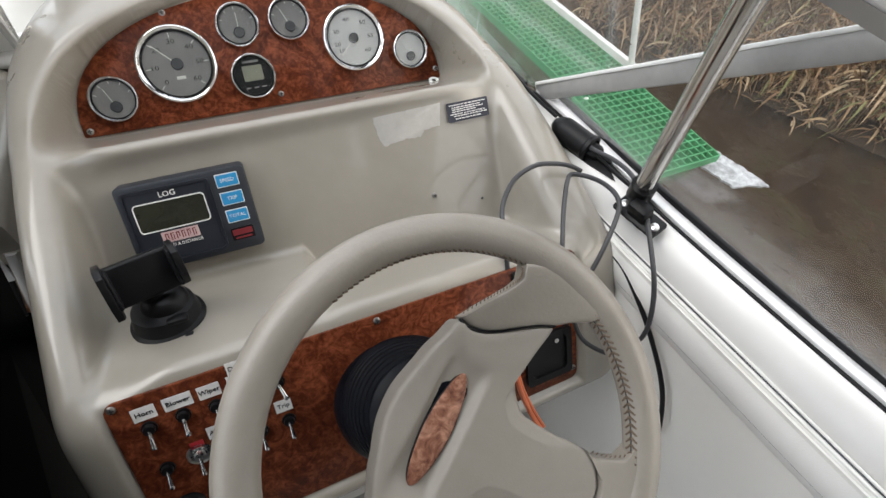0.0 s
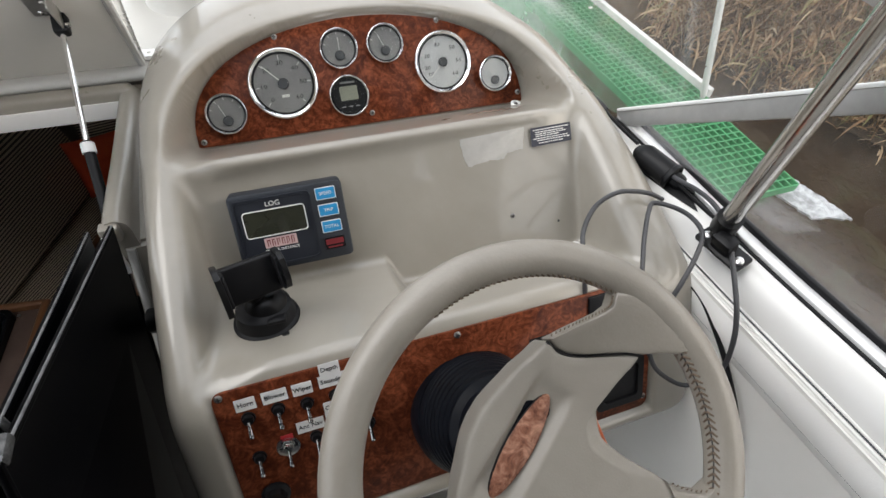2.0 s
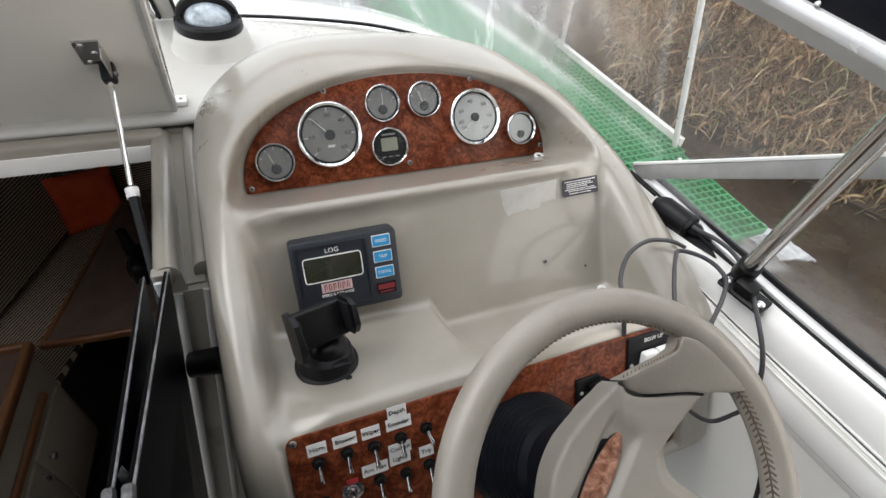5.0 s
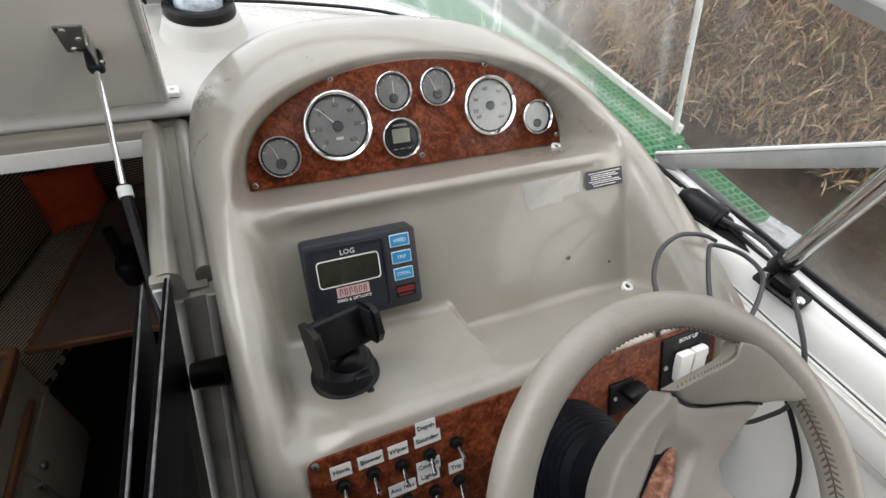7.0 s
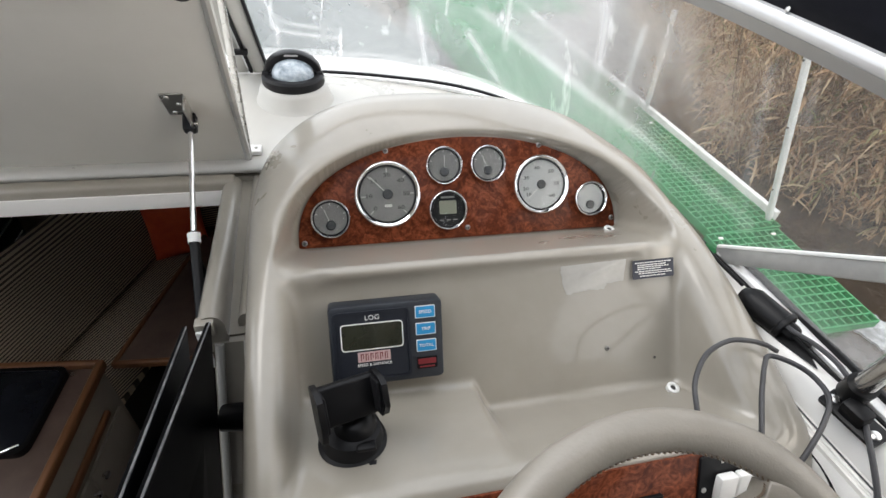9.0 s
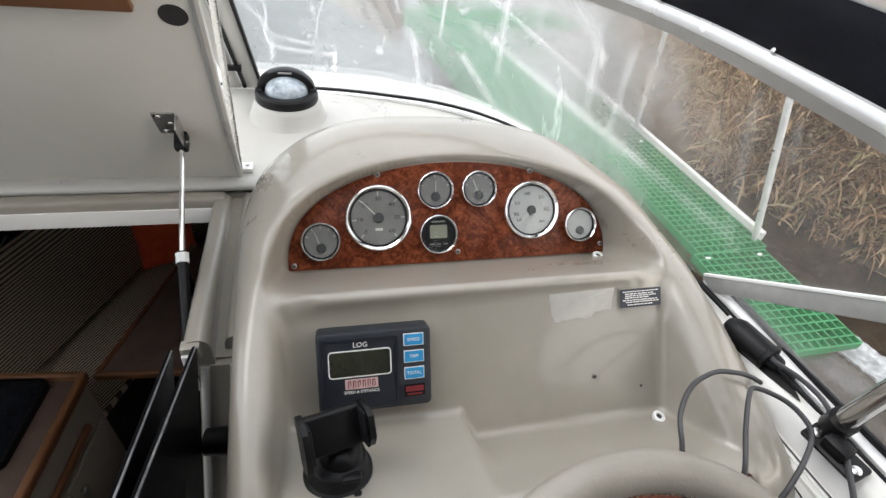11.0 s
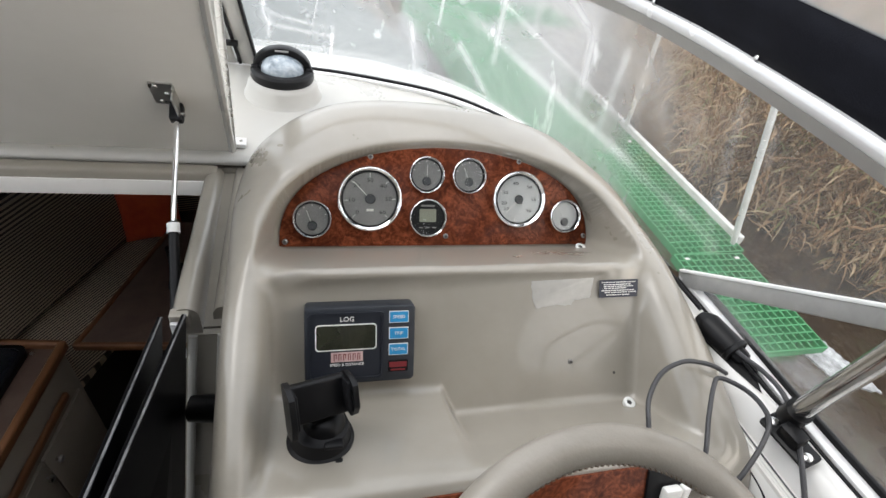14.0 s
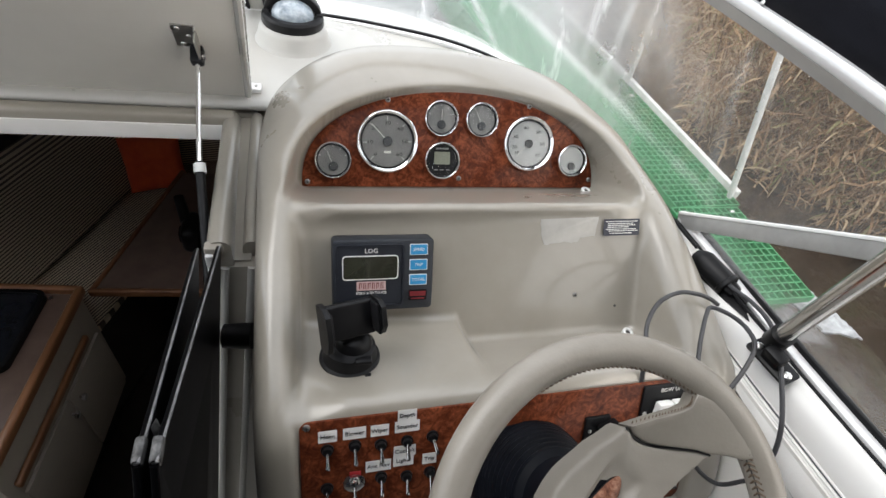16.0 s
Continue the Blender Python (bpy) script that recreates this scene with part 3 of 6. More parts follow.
for x, z in ((-0.129, 1.321), (0.130, 1.322), (-0.263, 1.1915), (0.0, 1.199), (0.265, 1.199)):
    screw("panel_screw", DASH @ on_g(x, z), DROT @ GN, "instrument panel screws")
for x, z in ((-0.2746, 1.052), (0.0045, 1.051), (0.287, 0.865), (0.287, 1.050)):
    screw("panel_screw", DASH @ on_s(x, z), DROT @ SN, "switch panel screws")
screw("tray_screw", DASH @ on_b(0.167, 1.079), DROT @ BN, "tray screws", 0.004, "lone dull screw in the tray's back wall")
bm = bmesh.new()
lathe(bm, [(0.0022, 0), (0.0022, 0.0006), (0, 0.0008)], axis_matrix(on_b(0.2455, 1.058), BN), 10)
part("drill_hole", bm, INK, console, "small dark drill hole")

# bleached patch on the tray's back wall
bm = bmesh.new()
pm = axis_matrix(on_b(0.148, 1.182), BN, (1, 0, 0))
rag = random.Random(12)
corners = [(-0.052, 0.019), (-0.049, -0.006), (-0.043, -0.024), (-0.012, -0.019), (0.014, -0.021), (0.021, -0.013), (0.048, -0.010), (0.053, 0.022), (0.020, 0.021)]
outline = []
for (x0, y0), (x1, y1) in zip(corners, corners[1:] + corners[:1]):
    for k in range(6):
        outline.append((x0 + (x1 - x0) * k / 6 + rag.uniform(-0.0012, 0.0012), y0 + (y1 - y0) * k / 6 + rag.uniform(-0.0012, 0.0012)))
slab(bm, outline, 0.0006, pm, 0.0003)
part("bleached_patch", bm, PATCH, console, "pale bleached patch left by an old sticker")

# warning plate
plate = thing("warning_plate", "small black warning plate with white print on the console", "sign", m=DASH)
wm = axis_matrix(on_b(0.242, 1.187) + BN * 0.004, BN, (1, 0.0, 0.012))
bm = bmesh.new()
slab(bm, rounded(0.068, 0.028, 0.002), 0.0006, wm)
part("plate", bm, BLACKLABEL, plate)
random.seed(4)
bm = bmesh.new()
for row, (y, x0, x1) in enumerate(((0.0100, -0.030, 0.028), (0.0065, -0.026, 0.020), (0.0035, -0.026, 0.024), (0.0005, -0.026, 0.010), (-0.0030, -0.030, 0.026), (-0.0060, -0.024, 0.030), (-0.0100, -0.022, 0.018))):
    x = x0
    while x < x1:
        w = random.uniform(0.002, 0.006)
        box(bm, (min(x + w / 2, x1), y, 0.0008), (w, 0.0014, 0.0003), m=wm)
        x += w + 0.0012
part("print", bm, PAPER, plate, "rows of tiny white print")


def washer(x, place, out):
    t = thing("cup_washer", "white plastic cup washer set into the moulding", "washer", "white washers", DASH @ axis_matrix(place, out))
    bm = bmesh.new()
    lathe(bm, [(0.0088, -0.006), (0.0092, 0), (0.0092, 0.0006), (0.0080, 0.0014), (0.0050, 0.0014), (0.0040, -0.0005)], seg=24)
    part("rim", bm, WHITE, t)
    bm = bmesh.new()
    lathe(bm, [(0.0040, -0.0004), (0, -0.0002)], seg=16)
    part("hole", bm, INK, t)


washer(0, (0.2534, -0.0150, 1.1868), (0, -0.28, 0.96))
washer(0, (0.2580, -0.246, 1.0305), (0, -0.28, 0.96))

# ---- gauges ----


def gauge(name, label, x, z, r, dial, marks, needle, numbers=(), kind="round"):
    """A round instrument: bezel, dial, print, needle, hub and glass. Angles run clockwise from twelve."""
    t = thing(name, label, "gauge", "instrument panel gauges", DASH @ axis_matrix(on_g(x, z), GN, (1, 0, 0)))
    bm = bmesh.new()
    lathe(bm, [(r, 0), (r, 0.005), (r * 0.985, 0.0080), (r * 0.955, 0.0110), (r * 0.925, 0.0118), (r * 0.885, 0.0102), (r * 0.855, 0.0080), (r * 0.835, 0.0074)], seg=56, close=False)
    part("bezel", bm, CHROME, t, "polished chrome bezel")
    # step inside the bezel, coloured black for the shade in it
    bm = bmesh.new()
    lathe(bm, [(r * 0.838, 0.0076), (r * 0.828, 0.0084), (r * 0.815, 0.0078), (r * 0.808, 0.0041)], seg=48, close=False)
    part("inner_ring", bm, BLACK, t, "inner ring blackened for the shade inside the bezel")
    bm = bmesh.new()
    lathe(bm, [(0, 0.004), (r * 0.82, 0.004)][::-1], seg=48, close=False)
    face = part("dial", bm, dial, t)
    for a, l, w in marks:
        c, s = math.sin(radians(a)), math.cos(radians(a))
        bm = bmesh.new()
        wedge_strip(bm, (c * r * 0.78, s * r * 0.78, 0.0041), (c * r * (0.78 - l), s * r * (0.78 - l), 0.0041), r * w, (0, 0, 1))
        part("scale_mark", bm, PAPER, face)
    for a, text in numbers:
        c, s = math.sin(radians(a)), math.cos(radians(a))
        writing(text, r * 0.165, Matrix.Translation((c * r * 0.56, s * r * 0.56, 0.0042)) @ Matrix.Diagonal((1.3, 1, 1, 1)), INK, face, "numeral")
    return t, r


def pointer(t, r, angle, pivot=(0, 0), hub=0.15, length=0.6, pale=False):
    px, py = pivot
    bm = bmesh.new()
    c, s = math.sin(radians(angle)), math.cos(radians(angle))
    p = Vector((px * r, py * r, 0.0065))
    wedge_strip(bm, p, p + Vector((c, s, 0)) * r * length, r * 0.028, (0, 0, 1), 0.0006)
    part("needle", bm, PAPER if pale else INK, t)
    bm = bmesh.new()
    lathe(bm, [(r * hub, 0.0042), (r * hub, 0.0072), (r * hub * 0.85, 0.0082), (0, 0.0084)], Matrix.Translation((px * r, py * r, 0)), seg=24)
    part("hub", bm, GREYHUB, t)


def glass_cover(t, r):
    bm = bmesh.new()
    lathe(bm, [(r * 0.835, 0.0090), (0, 0.0096)], seg=40, close=False)
    ob = part("glass", bm, DOME, t)
    ob.visible_shadow = False


BIG_A, BIG_B, SMALL = 0.0535, 0.0505, 0.031
ticks = [(a, 0.12, 0.022) for a in (-137, -94, -46, 0, 46, 90, 137)]
t, r = gauge("tachometer", "large chrome-rimmed grey tachometer on the burr panel", -0.130, 1.257, BIG_A, DIAL, ticks, 0, [(-137, "0"), (-94, "10"), (-46, "20"), (0, "30"), (46, "40"), (90, "50"), (137, "60")])
bm = bmesh.new()
box(bm, (0, -r * 0.34, 0.0043), (r * 0.22, r * 0.08, 0.0003))
part("caption_bar", bm, PAPER, t)
pointer(t, r, -44, length=0.72, pale=True)
glass_cover(t, r)
t, r = gauge("speedometer", "large chrome-rimmed speedometer on the burr panel, glare painted into its dial", 0.131, 1.260, BIG_B, DIALGLARE, [(a, 0.12, 0.022) for a in (-128, -105, -68, -17, 40, 90, 137)], 0, [(-127, "10"), (-104, "20"), (-66, "30"), (-14, "40"), (42, "50"), (90, "55"), (135, "60")])
pointer(t, r, -134, length=0.66, pale=True)
glass_cover(t, r)
few = [(a, 0.12, 0.03) for a in (-70, -35, 0, 35, 70)]
for name, label, x, z, dial, ang in (
        ("fuel_gauge", "small chrome-rimmed grey fuel gauge", -0.221, 1.226, DIAL, -20),
        ("oil_gauge", "small chrome-rimmed grey oil gauge", -0.0365, 1.296, DIAL, 2),
        ("temperature_gauge", "small chrome-rimmed grey temperature gauge", 0.0375, 1.296, DIAL, -22),
        ("trim_gauge", "small chrome-rimmed trim gauge, glare painted into its dial", 0.222, 1.233, DIALGLARE, -30)):
    t, r = gauge(name, label, x, z, SMALL, dial, few, 0)
    pointer(t, r, ang, (0.0, -0.34), 0.24, 0.85, pale=True)
    glass_cover(t, r)
t, r = gauge("voltmeter", "small round digital voltmeter with chrome rim", -0.033, 1.2285, 0.033, BLACK, [], 0)
bm = bmesh.new()
slab(bm, rounded(r * 0.86, r * 0.66, 0.002), 0.0012, Matrix.Translation((0, r * 0.12, 0.0042)))
part("display", bm, LCDPALE, t, "pale blank display")
bm = bmesh.new()
box(bm, (0, r * 0.62, 0.0046), (r * 0.7, r * 0.09, 0.0008))
part("print", bm, DIAL, t)
for k in (-0.35, 0, 0.35):
    bm = bmesh.new()
    box(bm, (k * r, -r * 0.5, 0.0046), (r * 0.2, r * 0.05, 0.0006))
    part("print", bm, DIAL, t)
glass_cover(t, r)

# ---- log instrument ----
LOGC = Vector((-0.1605, -0.1925, 1.1345))
LN_ = Vector((-0.02, -0.955, 0.297)).normalized()
LM = axis_matrix(LOGC, LN_, (1, 0.0, 0.0))
log = thing("log_instrument", "dark slate speed log instrument with blue keys and blank display", "instrument", m=DASH @ LM)
bm = bmesh.new()
slab(bm, rounded(0.147, 0.108, 0.006), 0.030, Matrix.Translation((0, 0, -0.026)), 0.004)
part("case", bm, NAVY, log)
bm = bmesh.new()
ring_slab(bm, rounded(0.099, 0.094, 0.006), rounded(0.093, 0.088, 0.005), 0.0022, Matrix.Translation((-0.0195, 0.0, 0.004)))
part("panel_rim", bm, NAVYDARK, log)
bm = bmesh.new()
slab(bm, rounded(0.092, 0.087, 0.004), 0.0006, Matrix.Translation((-0.0195, 0.0, 0.004)))
part("faceplate", bm, NAVYDARK, log)
bm = bmesh.new()
slab(bm, rounded(0.078, 0.034, 0.004), 0.0008, Matrix.Translation((-0.0195, 0.013, 0.0047)))
part("display", bm, LCD, log, "blank olive display")
bm = bmesh.new()
ring_slab(bm, rounded(0.080, 0.036, 0.005), rounded(0.0775, 0.0335, 0.004), 0.0012, Matrix.Translation((-0.0195, 0.013, 0.0047)))
part("display_line", bm, PAPER, log, "thin white outline")
writing("LOG", 0.0094, Matrix.Translation((-0.0185, 0.0375, 0.0050)), PAPER, log)
bm = bmesh.new()
slab(bm, rounded(0.042, 0.0135, 0.0005), 0.0004, Matrix.Translation((-0.0185, -0.0145, 0.0047)))
part("name_strip", bm, PINKSTRIP, log, "faded pink strip with dark red marks")
bm = bmesh.new()
for k in range(6):
    x = -0.0185 + (k - 2.5) * 0.0062
    box(bm, (x - 0.0014, -0.0145, 0.0053), (0.0013, 0.0090, 0.0004))
    box(bm, (x + 0.0014, -0.0145 + 0.0012 * (-1) ** k, 0.0053), (0.0011, 0.0066, 0.0004))
    box(bm, (x, -0.0106, 0.00535), (0.0042, 0.0012, 0.0004))
part("marks", bm, DARKRED, log)
writing("SPEED & DISTANCE", 0.0052, Matrix.Translation((-0.0185, -0.0255, 0.0050)), PAPER, log)
for y, text in ((0.0385, "SPEED"), (0.0155, "TRIP"), (-0.0075, "TOTAL")):
    bm = bmesh.new()
    slab(bm, rounded(0.0265, 0.0165, 0.001), 0.0009, Matrix.Translation((0.0505, y, 0.004)))
    key = part("key", bm, PAPER, log, "blue key with white outline")
    bm = bmesh.new()
    slab(bm, rounded(0.0245, 0.0145, 0.001), 0.0006, Matrix.Translation((0.0505, y, 0.0048)))
    part("key_face", bm, BLUE, key)
    writing(text, 0.0062, Matrix.Translation((0.0505, y, 0.0056)), PAPER, key)
bm = bmesh.new()
slab(bm, rounded(0.0275, 0.0165, 0.001), 0.0008, Matrix.Translation((0.0505, -0.0315, 0.004)))
part("maker_mark", bm, BLACK, log, "black field with a red maker's mark")
bm = bmesh.new()
box(bm, (0.0505, -0.0295, 0.0050), (0.024, 0.0075, 0.0005))
box(bm, (0.0505, -0.0370, 0.0050), (0.020, 0.0022, 0.0005))
part("mark", bm, DARKRED, log, "dull red bars")

# ---- phone holder ----
holder = thing("phone_holder", "black suction-cup phone holder standing in the tray", "phone holder", m=DASH @ Matrix.Translation((-0.215, -0.277, 1.0590)) @ Matrix.Rotation(radians(3), 4, "X"))
bm = bmesh.new()
lathe(bm, [(0.0395, 0), (0.041, 0.002), (0.0405, 0.0045), (0.037, 0.007), (0.035, 0.016), (0.0335, 0.024), (0.028, 0.028), (0.012, 0.030), (0, 0.030)], seg=40)
part("suction_cup", bm, RUBBER, holder)
bm = bmesh.new()
box(bm, (0.020, -0.041, 0.003), (0.010, 0.014, 0.004), 0.0015)
part("release_tab", bm, RUBBER, holder)
bm = bmesh.new()
lathe(bm, [(0.026, 0.024), (0.025, 0.032), (0.020, 0.040), (0.010, 0.044), (0, 0.0445)], Matrix.Translation((0.004, 0, 0)), seg=32)
part("lever_cap", bm, BLACK, holder)
bm = bmesh.new()
box(bm, (0.014, -0.030, 0.0245), (0.022, 0.012, 0.006), 0.002)
part("lock_lever", bm, BLACK, holder)
bm = bmesh.new()
rod(bm, (-0.004, 0.0, 0.036), (-0.006, 0.004, 0.062), 0.013, 0.011, 20)
part("neck", bm, BLACK, holder)
CR = Matrix.Translation((-0.003, -0.002, 0.072)) @ Matrix.Rotation(radians(14), 4, "Z") @ Matrix.Rotation(radians(-24), 4, "X")
bm = bmesh.new()
box(bm, (0, 0, 0), (0.068, 0.014, 0.048), 0.004, 3, CR)
part("cradle_back", bm, BLACK, holder)
for sx in (-1, 1):
    bm = bmesh.new()
    outline = [(-0.028, 0.0), (-0.026, -0.026), (-0.019, -0.036), (0.012, -0.036), (0.030, -0.026), (0.036, 0.0), (0.030, 0.008), (-0.024, 0.008)] if sx < 0 else [(-0.026, 0.0), (-0.024, -0.026), (-0.018, -0.036), (0.008, -0.036), (0.020, -0.026), (0.024, 0.0), (0.021, 0.008), (-0.022, 0.008)]
    m = CR @ Matrix.Translation((sx * 0.035, -0.002, 0.002)) @ Matrix(((0, 0, 1, 0), (0, 1, 0, 0), (-1, 0, 0, 0), (0, 0, 0, 1)))
    slab(bm, outline, 0.007, m @ Matrix.Translation((0, 0, -0.0035)), 0.0015)
    part("jaw", bm, BLACK, holder)
    bm = bmesh.new()
    box(bm, (sx * 0.030, -0.018, 0.002), (0.004, 0.026, 0.040), 0.0015, 2, CR)
    part("jaw_pad", bm, RUBBER, holder)

# ---- toggle switches and their labels ----


def toggle(x, z, lean=-24, side=0, ring=False):
    t = thing("toggle_switch", "chrome toggle switch with a black nut on the burr panel", "switch", "dash toggle switches", DASH @ axis_matrix(on_s(x, z), SN, (1, 0, 0)))
    bm = bmesh.new()
    lathe(bm, [(0.0078, 0), (0.0078, 0.0025), (0.0062, 0.003), (0.0056, 0.0075), (0.004, 0.008), (0, 0.008)], seg=18)
    part("nut", bm, STEEL if ring else BLACK, t)
    m = Matrix.Translation((0, 0, 0.006)) @ Matrix.Rotation(radians(90 + lean), 4, "X") @ Matrix.Rotation(radians(side), 4, "Y")
    bm = bmesh.new()
    lathe(bm, [(0.0018, 0), (0.0019, 0.005), (0.0026, 0.016), (0.0031, 0.0185), (0.0022, 0.0205), (0, 0.021)], m, 14)
    part("lever", bm, POLISHED, t)
    if ring:
        bm = bmesh.new()
        lathe(bm, [(0.0135, 0), (0.0135, 0.0012), (0.0118, 0.0016), (0.0110, 0.0008), (0.0075, 0.001)], seg=28)
        part("guard_plate", bm, STEEL, t, "bright round guard plate")
        bm = bmesh.new()
        box(bm, (0.001, 0.0135, 0.0012), (0.014, 0.008, 0.0004))
        part("tag", bm, RED, t, "small red tag")
    return t


for x, z in ((-0.251, 1.019), (-0.218, 1.020), (-0.186, 1.017), (-0.153, 1.017), (-0.252, 0.964), (-0.185, 0.969), (-0.152, 0.965), (-0.121, 0.966)):
    toggle(x, z)
toggle(-0.120, 1.019, -24, 14)
toggle(-0.2185, 0.966, -28, 0, True)


def name_label(text, x, z, w, h=0.0162, turn=0.0):
    m = axis_matrix(on_s(x, z), SN, (1, 0, turn))
    bm = bmesh.new()
    slab(bm, rounded(w, h, 0.0006), 0.0004, m)
    tape = part("label_tape", bm, PAPER, switch_panel, "white label tape with black print")
    writing(text, 0.0080, m @ Matrix.Translation((0, 0, 0.0005)), BLACK, tape, bold=0.00006)


for row in (("Horn", -0.2503, 1.0365, 0.0222), ("Blower", -0.2183, 1.0367, 0.0278), ("Wiper", -0.1875, 1.0362, 0.0225), ("Depth", -0.1535, 1.0527, 0.0238), ("Sounder", -0.1530, 1.0372, 0.0315), ("Cockpit", -0.1552, 1.0020, 0.0285), ("Lights", -0.1566, 0.9882, 0.0265), ("Anc Nav", -0.1885, 0.9856, 0.0322), ("Trip", -0.1222, 0.9856, 0.0188)):
    name_label(*row, turn=0.0)

# ignition key
t = thing("ignition_switch", "black ignition switch with a brass key in the burr panel", "switch", m=DASH @ axis_matrix(on_s(-0.247, 0.905), SN, (1, 0, 0)))
bm = bmesh.new()
lathe(bm, [(0.017, 0), (0.017, 0.003), (0.013, 0.006), (0.012, 0.014), (0, 0.014)], seg=28)
part("barrel", bm, BLACK, t)
bm = bmesh.new()
slab(bm, [(0.011 * math.cos(a), 0.014 * math.sin(a)) for a in (2 * math.pi * k / 20 for k in range(20))], 0.0024, Matrix.Translation((0.0012, -0.004, 0.024)) @ Matrix.Rotation(radians(90), 4, "Y") @ Matrix.Rotation(radians(90), 4, "Z"), 0.0006)
part("key", bm, BRASS, t, "worn brass key head")
bm = bmesh.new()
sweep(bm, [Vector((0.014 * math.cos(a), -0.018 + 0.013 * math.sin(a), 0.026 + 0.006 * math.sin(a))) for a in (2 * math.pi * k / 24 for k in range(24))], circle(0.0012, 6), closed=True)
part("key_ring", bm, BRASS, t, "bright split ring")
bm = bmesh.new()
box(bm, (0.004, -0.036, 0.019), (0.006, 0.020, 0.004), 0.001)
part("key_tag", bm, BLACK, t, "small black tag")

# thruster and trim switches
t = thing("bow_thruster_panel", "black bow thruster panel with two white rocker switches", "switch panel", m=DASH @ axis_matrix(on_s(0.2365, 1.012), SN, (1, 0, 0)))
bm = bmesh.new()
slab(bm, rounded(0.092, 0.086, 0.004), 0.0035, Matrix(), 0.001)
part("plate", bm, BLACK, t)
for k in (-1, 1):
    bm = bmesh.new()
    box(bm, (k * 0.0135, -0.002, 0.009), (0.025, 0.046, 0.012), 0.003, 2, Matrix.Rotation(radians(8), 4, "X"))
    part("rocker", bm, WHITE, t, "white rocker")
    bm = bmesh.new()
    lathe(bm, [(0.0035, 0), (0.0035, 0.001), (0, 0.0015)], Matrix.Translation((k * 0.039, -0.002, 0.0035)), 12)
    part("screw_head", bm, STEEL, t)
writing("BOW UP", 0.009, Matrix.Translation((0.0, 0.034, 0.0038)), PAPER, t)
writing("BOW DN", 0.009, Matrix.Translation((0.0, -0.036, 0.0038)), PAPER, t)
t = thing("wiper_switch", "black rotary switch on a small plate", "switch", m=DASH @ axis_matrix(on_s(0.122, 0.992), SN, (1, 0, 0)))
bm = bmesh.new()
slab(bm, rounded(0.040, 0.048, 0.003), 0.004, Matrix(), 0.001)
part("plate", bm, BLACK, t)
bm = bmesh.new()
box(bm, (0.016, 0.004, 0.014), (0.030, 0.018, 0.022), 0.005, 2, Matrix.Rotation(radians(20), 4, "Z"))
part("knob", bm, BLACK, t)
bm = bmesh.new()
lathe(bm, [(0.003, 0), (0.003, 0.001), (0, 0.0014)], Matrix.Translation((-0.012, 0.002, 0.004)), 12)
part("screw_head", bm, STEEL, t)
t = thing("trim_panel", "black recessed control panel low on the burr board", "switch panel", m=DASH @ axis_matrix(on_s(0.243, 0.905), SN, (1, 0, 0)))
bm = bmesh.new()
ring_slab(bm, rounded(0.078, 0.082, 0.006), rounded(0.060, 0.060, 0.008), 0.006, Matrix())
part("frame", bm, BLACK, t)
bm = bmesh.new()
slab(bm, rounded(0.061, 0.061, 0.006), 0.0015, Matrix())
part("well", bm, RUBBER, t)
bm = bmesh.new()
lathe(bm, [(0.0035, 0), (0.0035, 0.001), (0, 0.0015)], Matrix.Translation((0.012, 0.024, 0.006)), 12)
part("screw_head", bm, STEEL, t)

# ---- steering wheel ----
WC = Vector((0.0145, -0.586, 1.0905))
WN = Vector((0, -0.737, 0.675)).normalized()
wheel = thing("steering_wheel", "beige leather-stitched sports steering wheel with burr insert", "steering wheel", m=DASH @ axis_matrix(WC, WN, (1, 0, 0)))
RIM, TUBE = 0.180, 0.0177
bm = bmesh.new()
path = [Vector((RIM * math.cos(a), RIM * math.sin(a), 0)) for a in (2 * math.pi * i / 96 for i in range(96))]
sweep(bm, path, circle(TUBE, 18, TUBE * 0.98), closed=True)
rim = part("rim", bm, LEATHER, wheel, "worn beige leather rim")
TURNED = Matrix.Rotation(radians(46), 4, "Z")


def polar(pairs):
    return [(r * math.cos(radians(a)), r * math.sin(radians(a))) for a, r in pairs]


def dished(bm, outline, top, depth, m, crown=0.0, pocket=None):
    """A pillow-edged solid of that outline whose upper face lies at top(radius), less a pocket's depth."""
    cx = sum(p[0] for p in outline) / len(outline)
    cy = sum(p[1] for p in outline) / len(outline)
    loops = []
    inner = [(0.9, 0.0), (0.7, -crown * 0.6), (0.4, -crown)]
    if pocket:
        inner = [(0.94 - 0.03 * i, -crown * min(1, i / 9)) for i in range(1, 29)]
    for k, drop in [(1.0, depth), (1.0, 0.008), (0.992, 0.0045), (0.98, 0.0022), (0.955, 0.0006)] + inner:
        loop = []
        for x, y in outline:
            px, py = cx + (x - cx) * k, cy + (y - cy) * k
            loop.append(bm.verts.new(m @ Vector((px, py, top(math.hypot(px, py)) - drop - (pocket(px, py) if pocket else 0.0)))))
        loops.append(loop)
    n = len(outline)
    for a, b in zip(loops, loops[1:]):
        for i in range(n):
            bm.faces.new((a[i], a[(i + 1) % n], b[(i + 1) % n], b[i]))
    bm.faces.new(loops[-1])
    bm.faces.new(loops[0][::-1])
    bmesh.ops.recalc_face_normals(bm, faces=bm.faces)


def hub_top(r):
    return -0.0340 + 0.0275 * max(0.0, (r - 0.05) / 0.082) ** 2


INSET = Matrix.Translation((-0.001, 0.0138, 0)) @ Matrix.Rotation(radians(-4), 4, "Z")


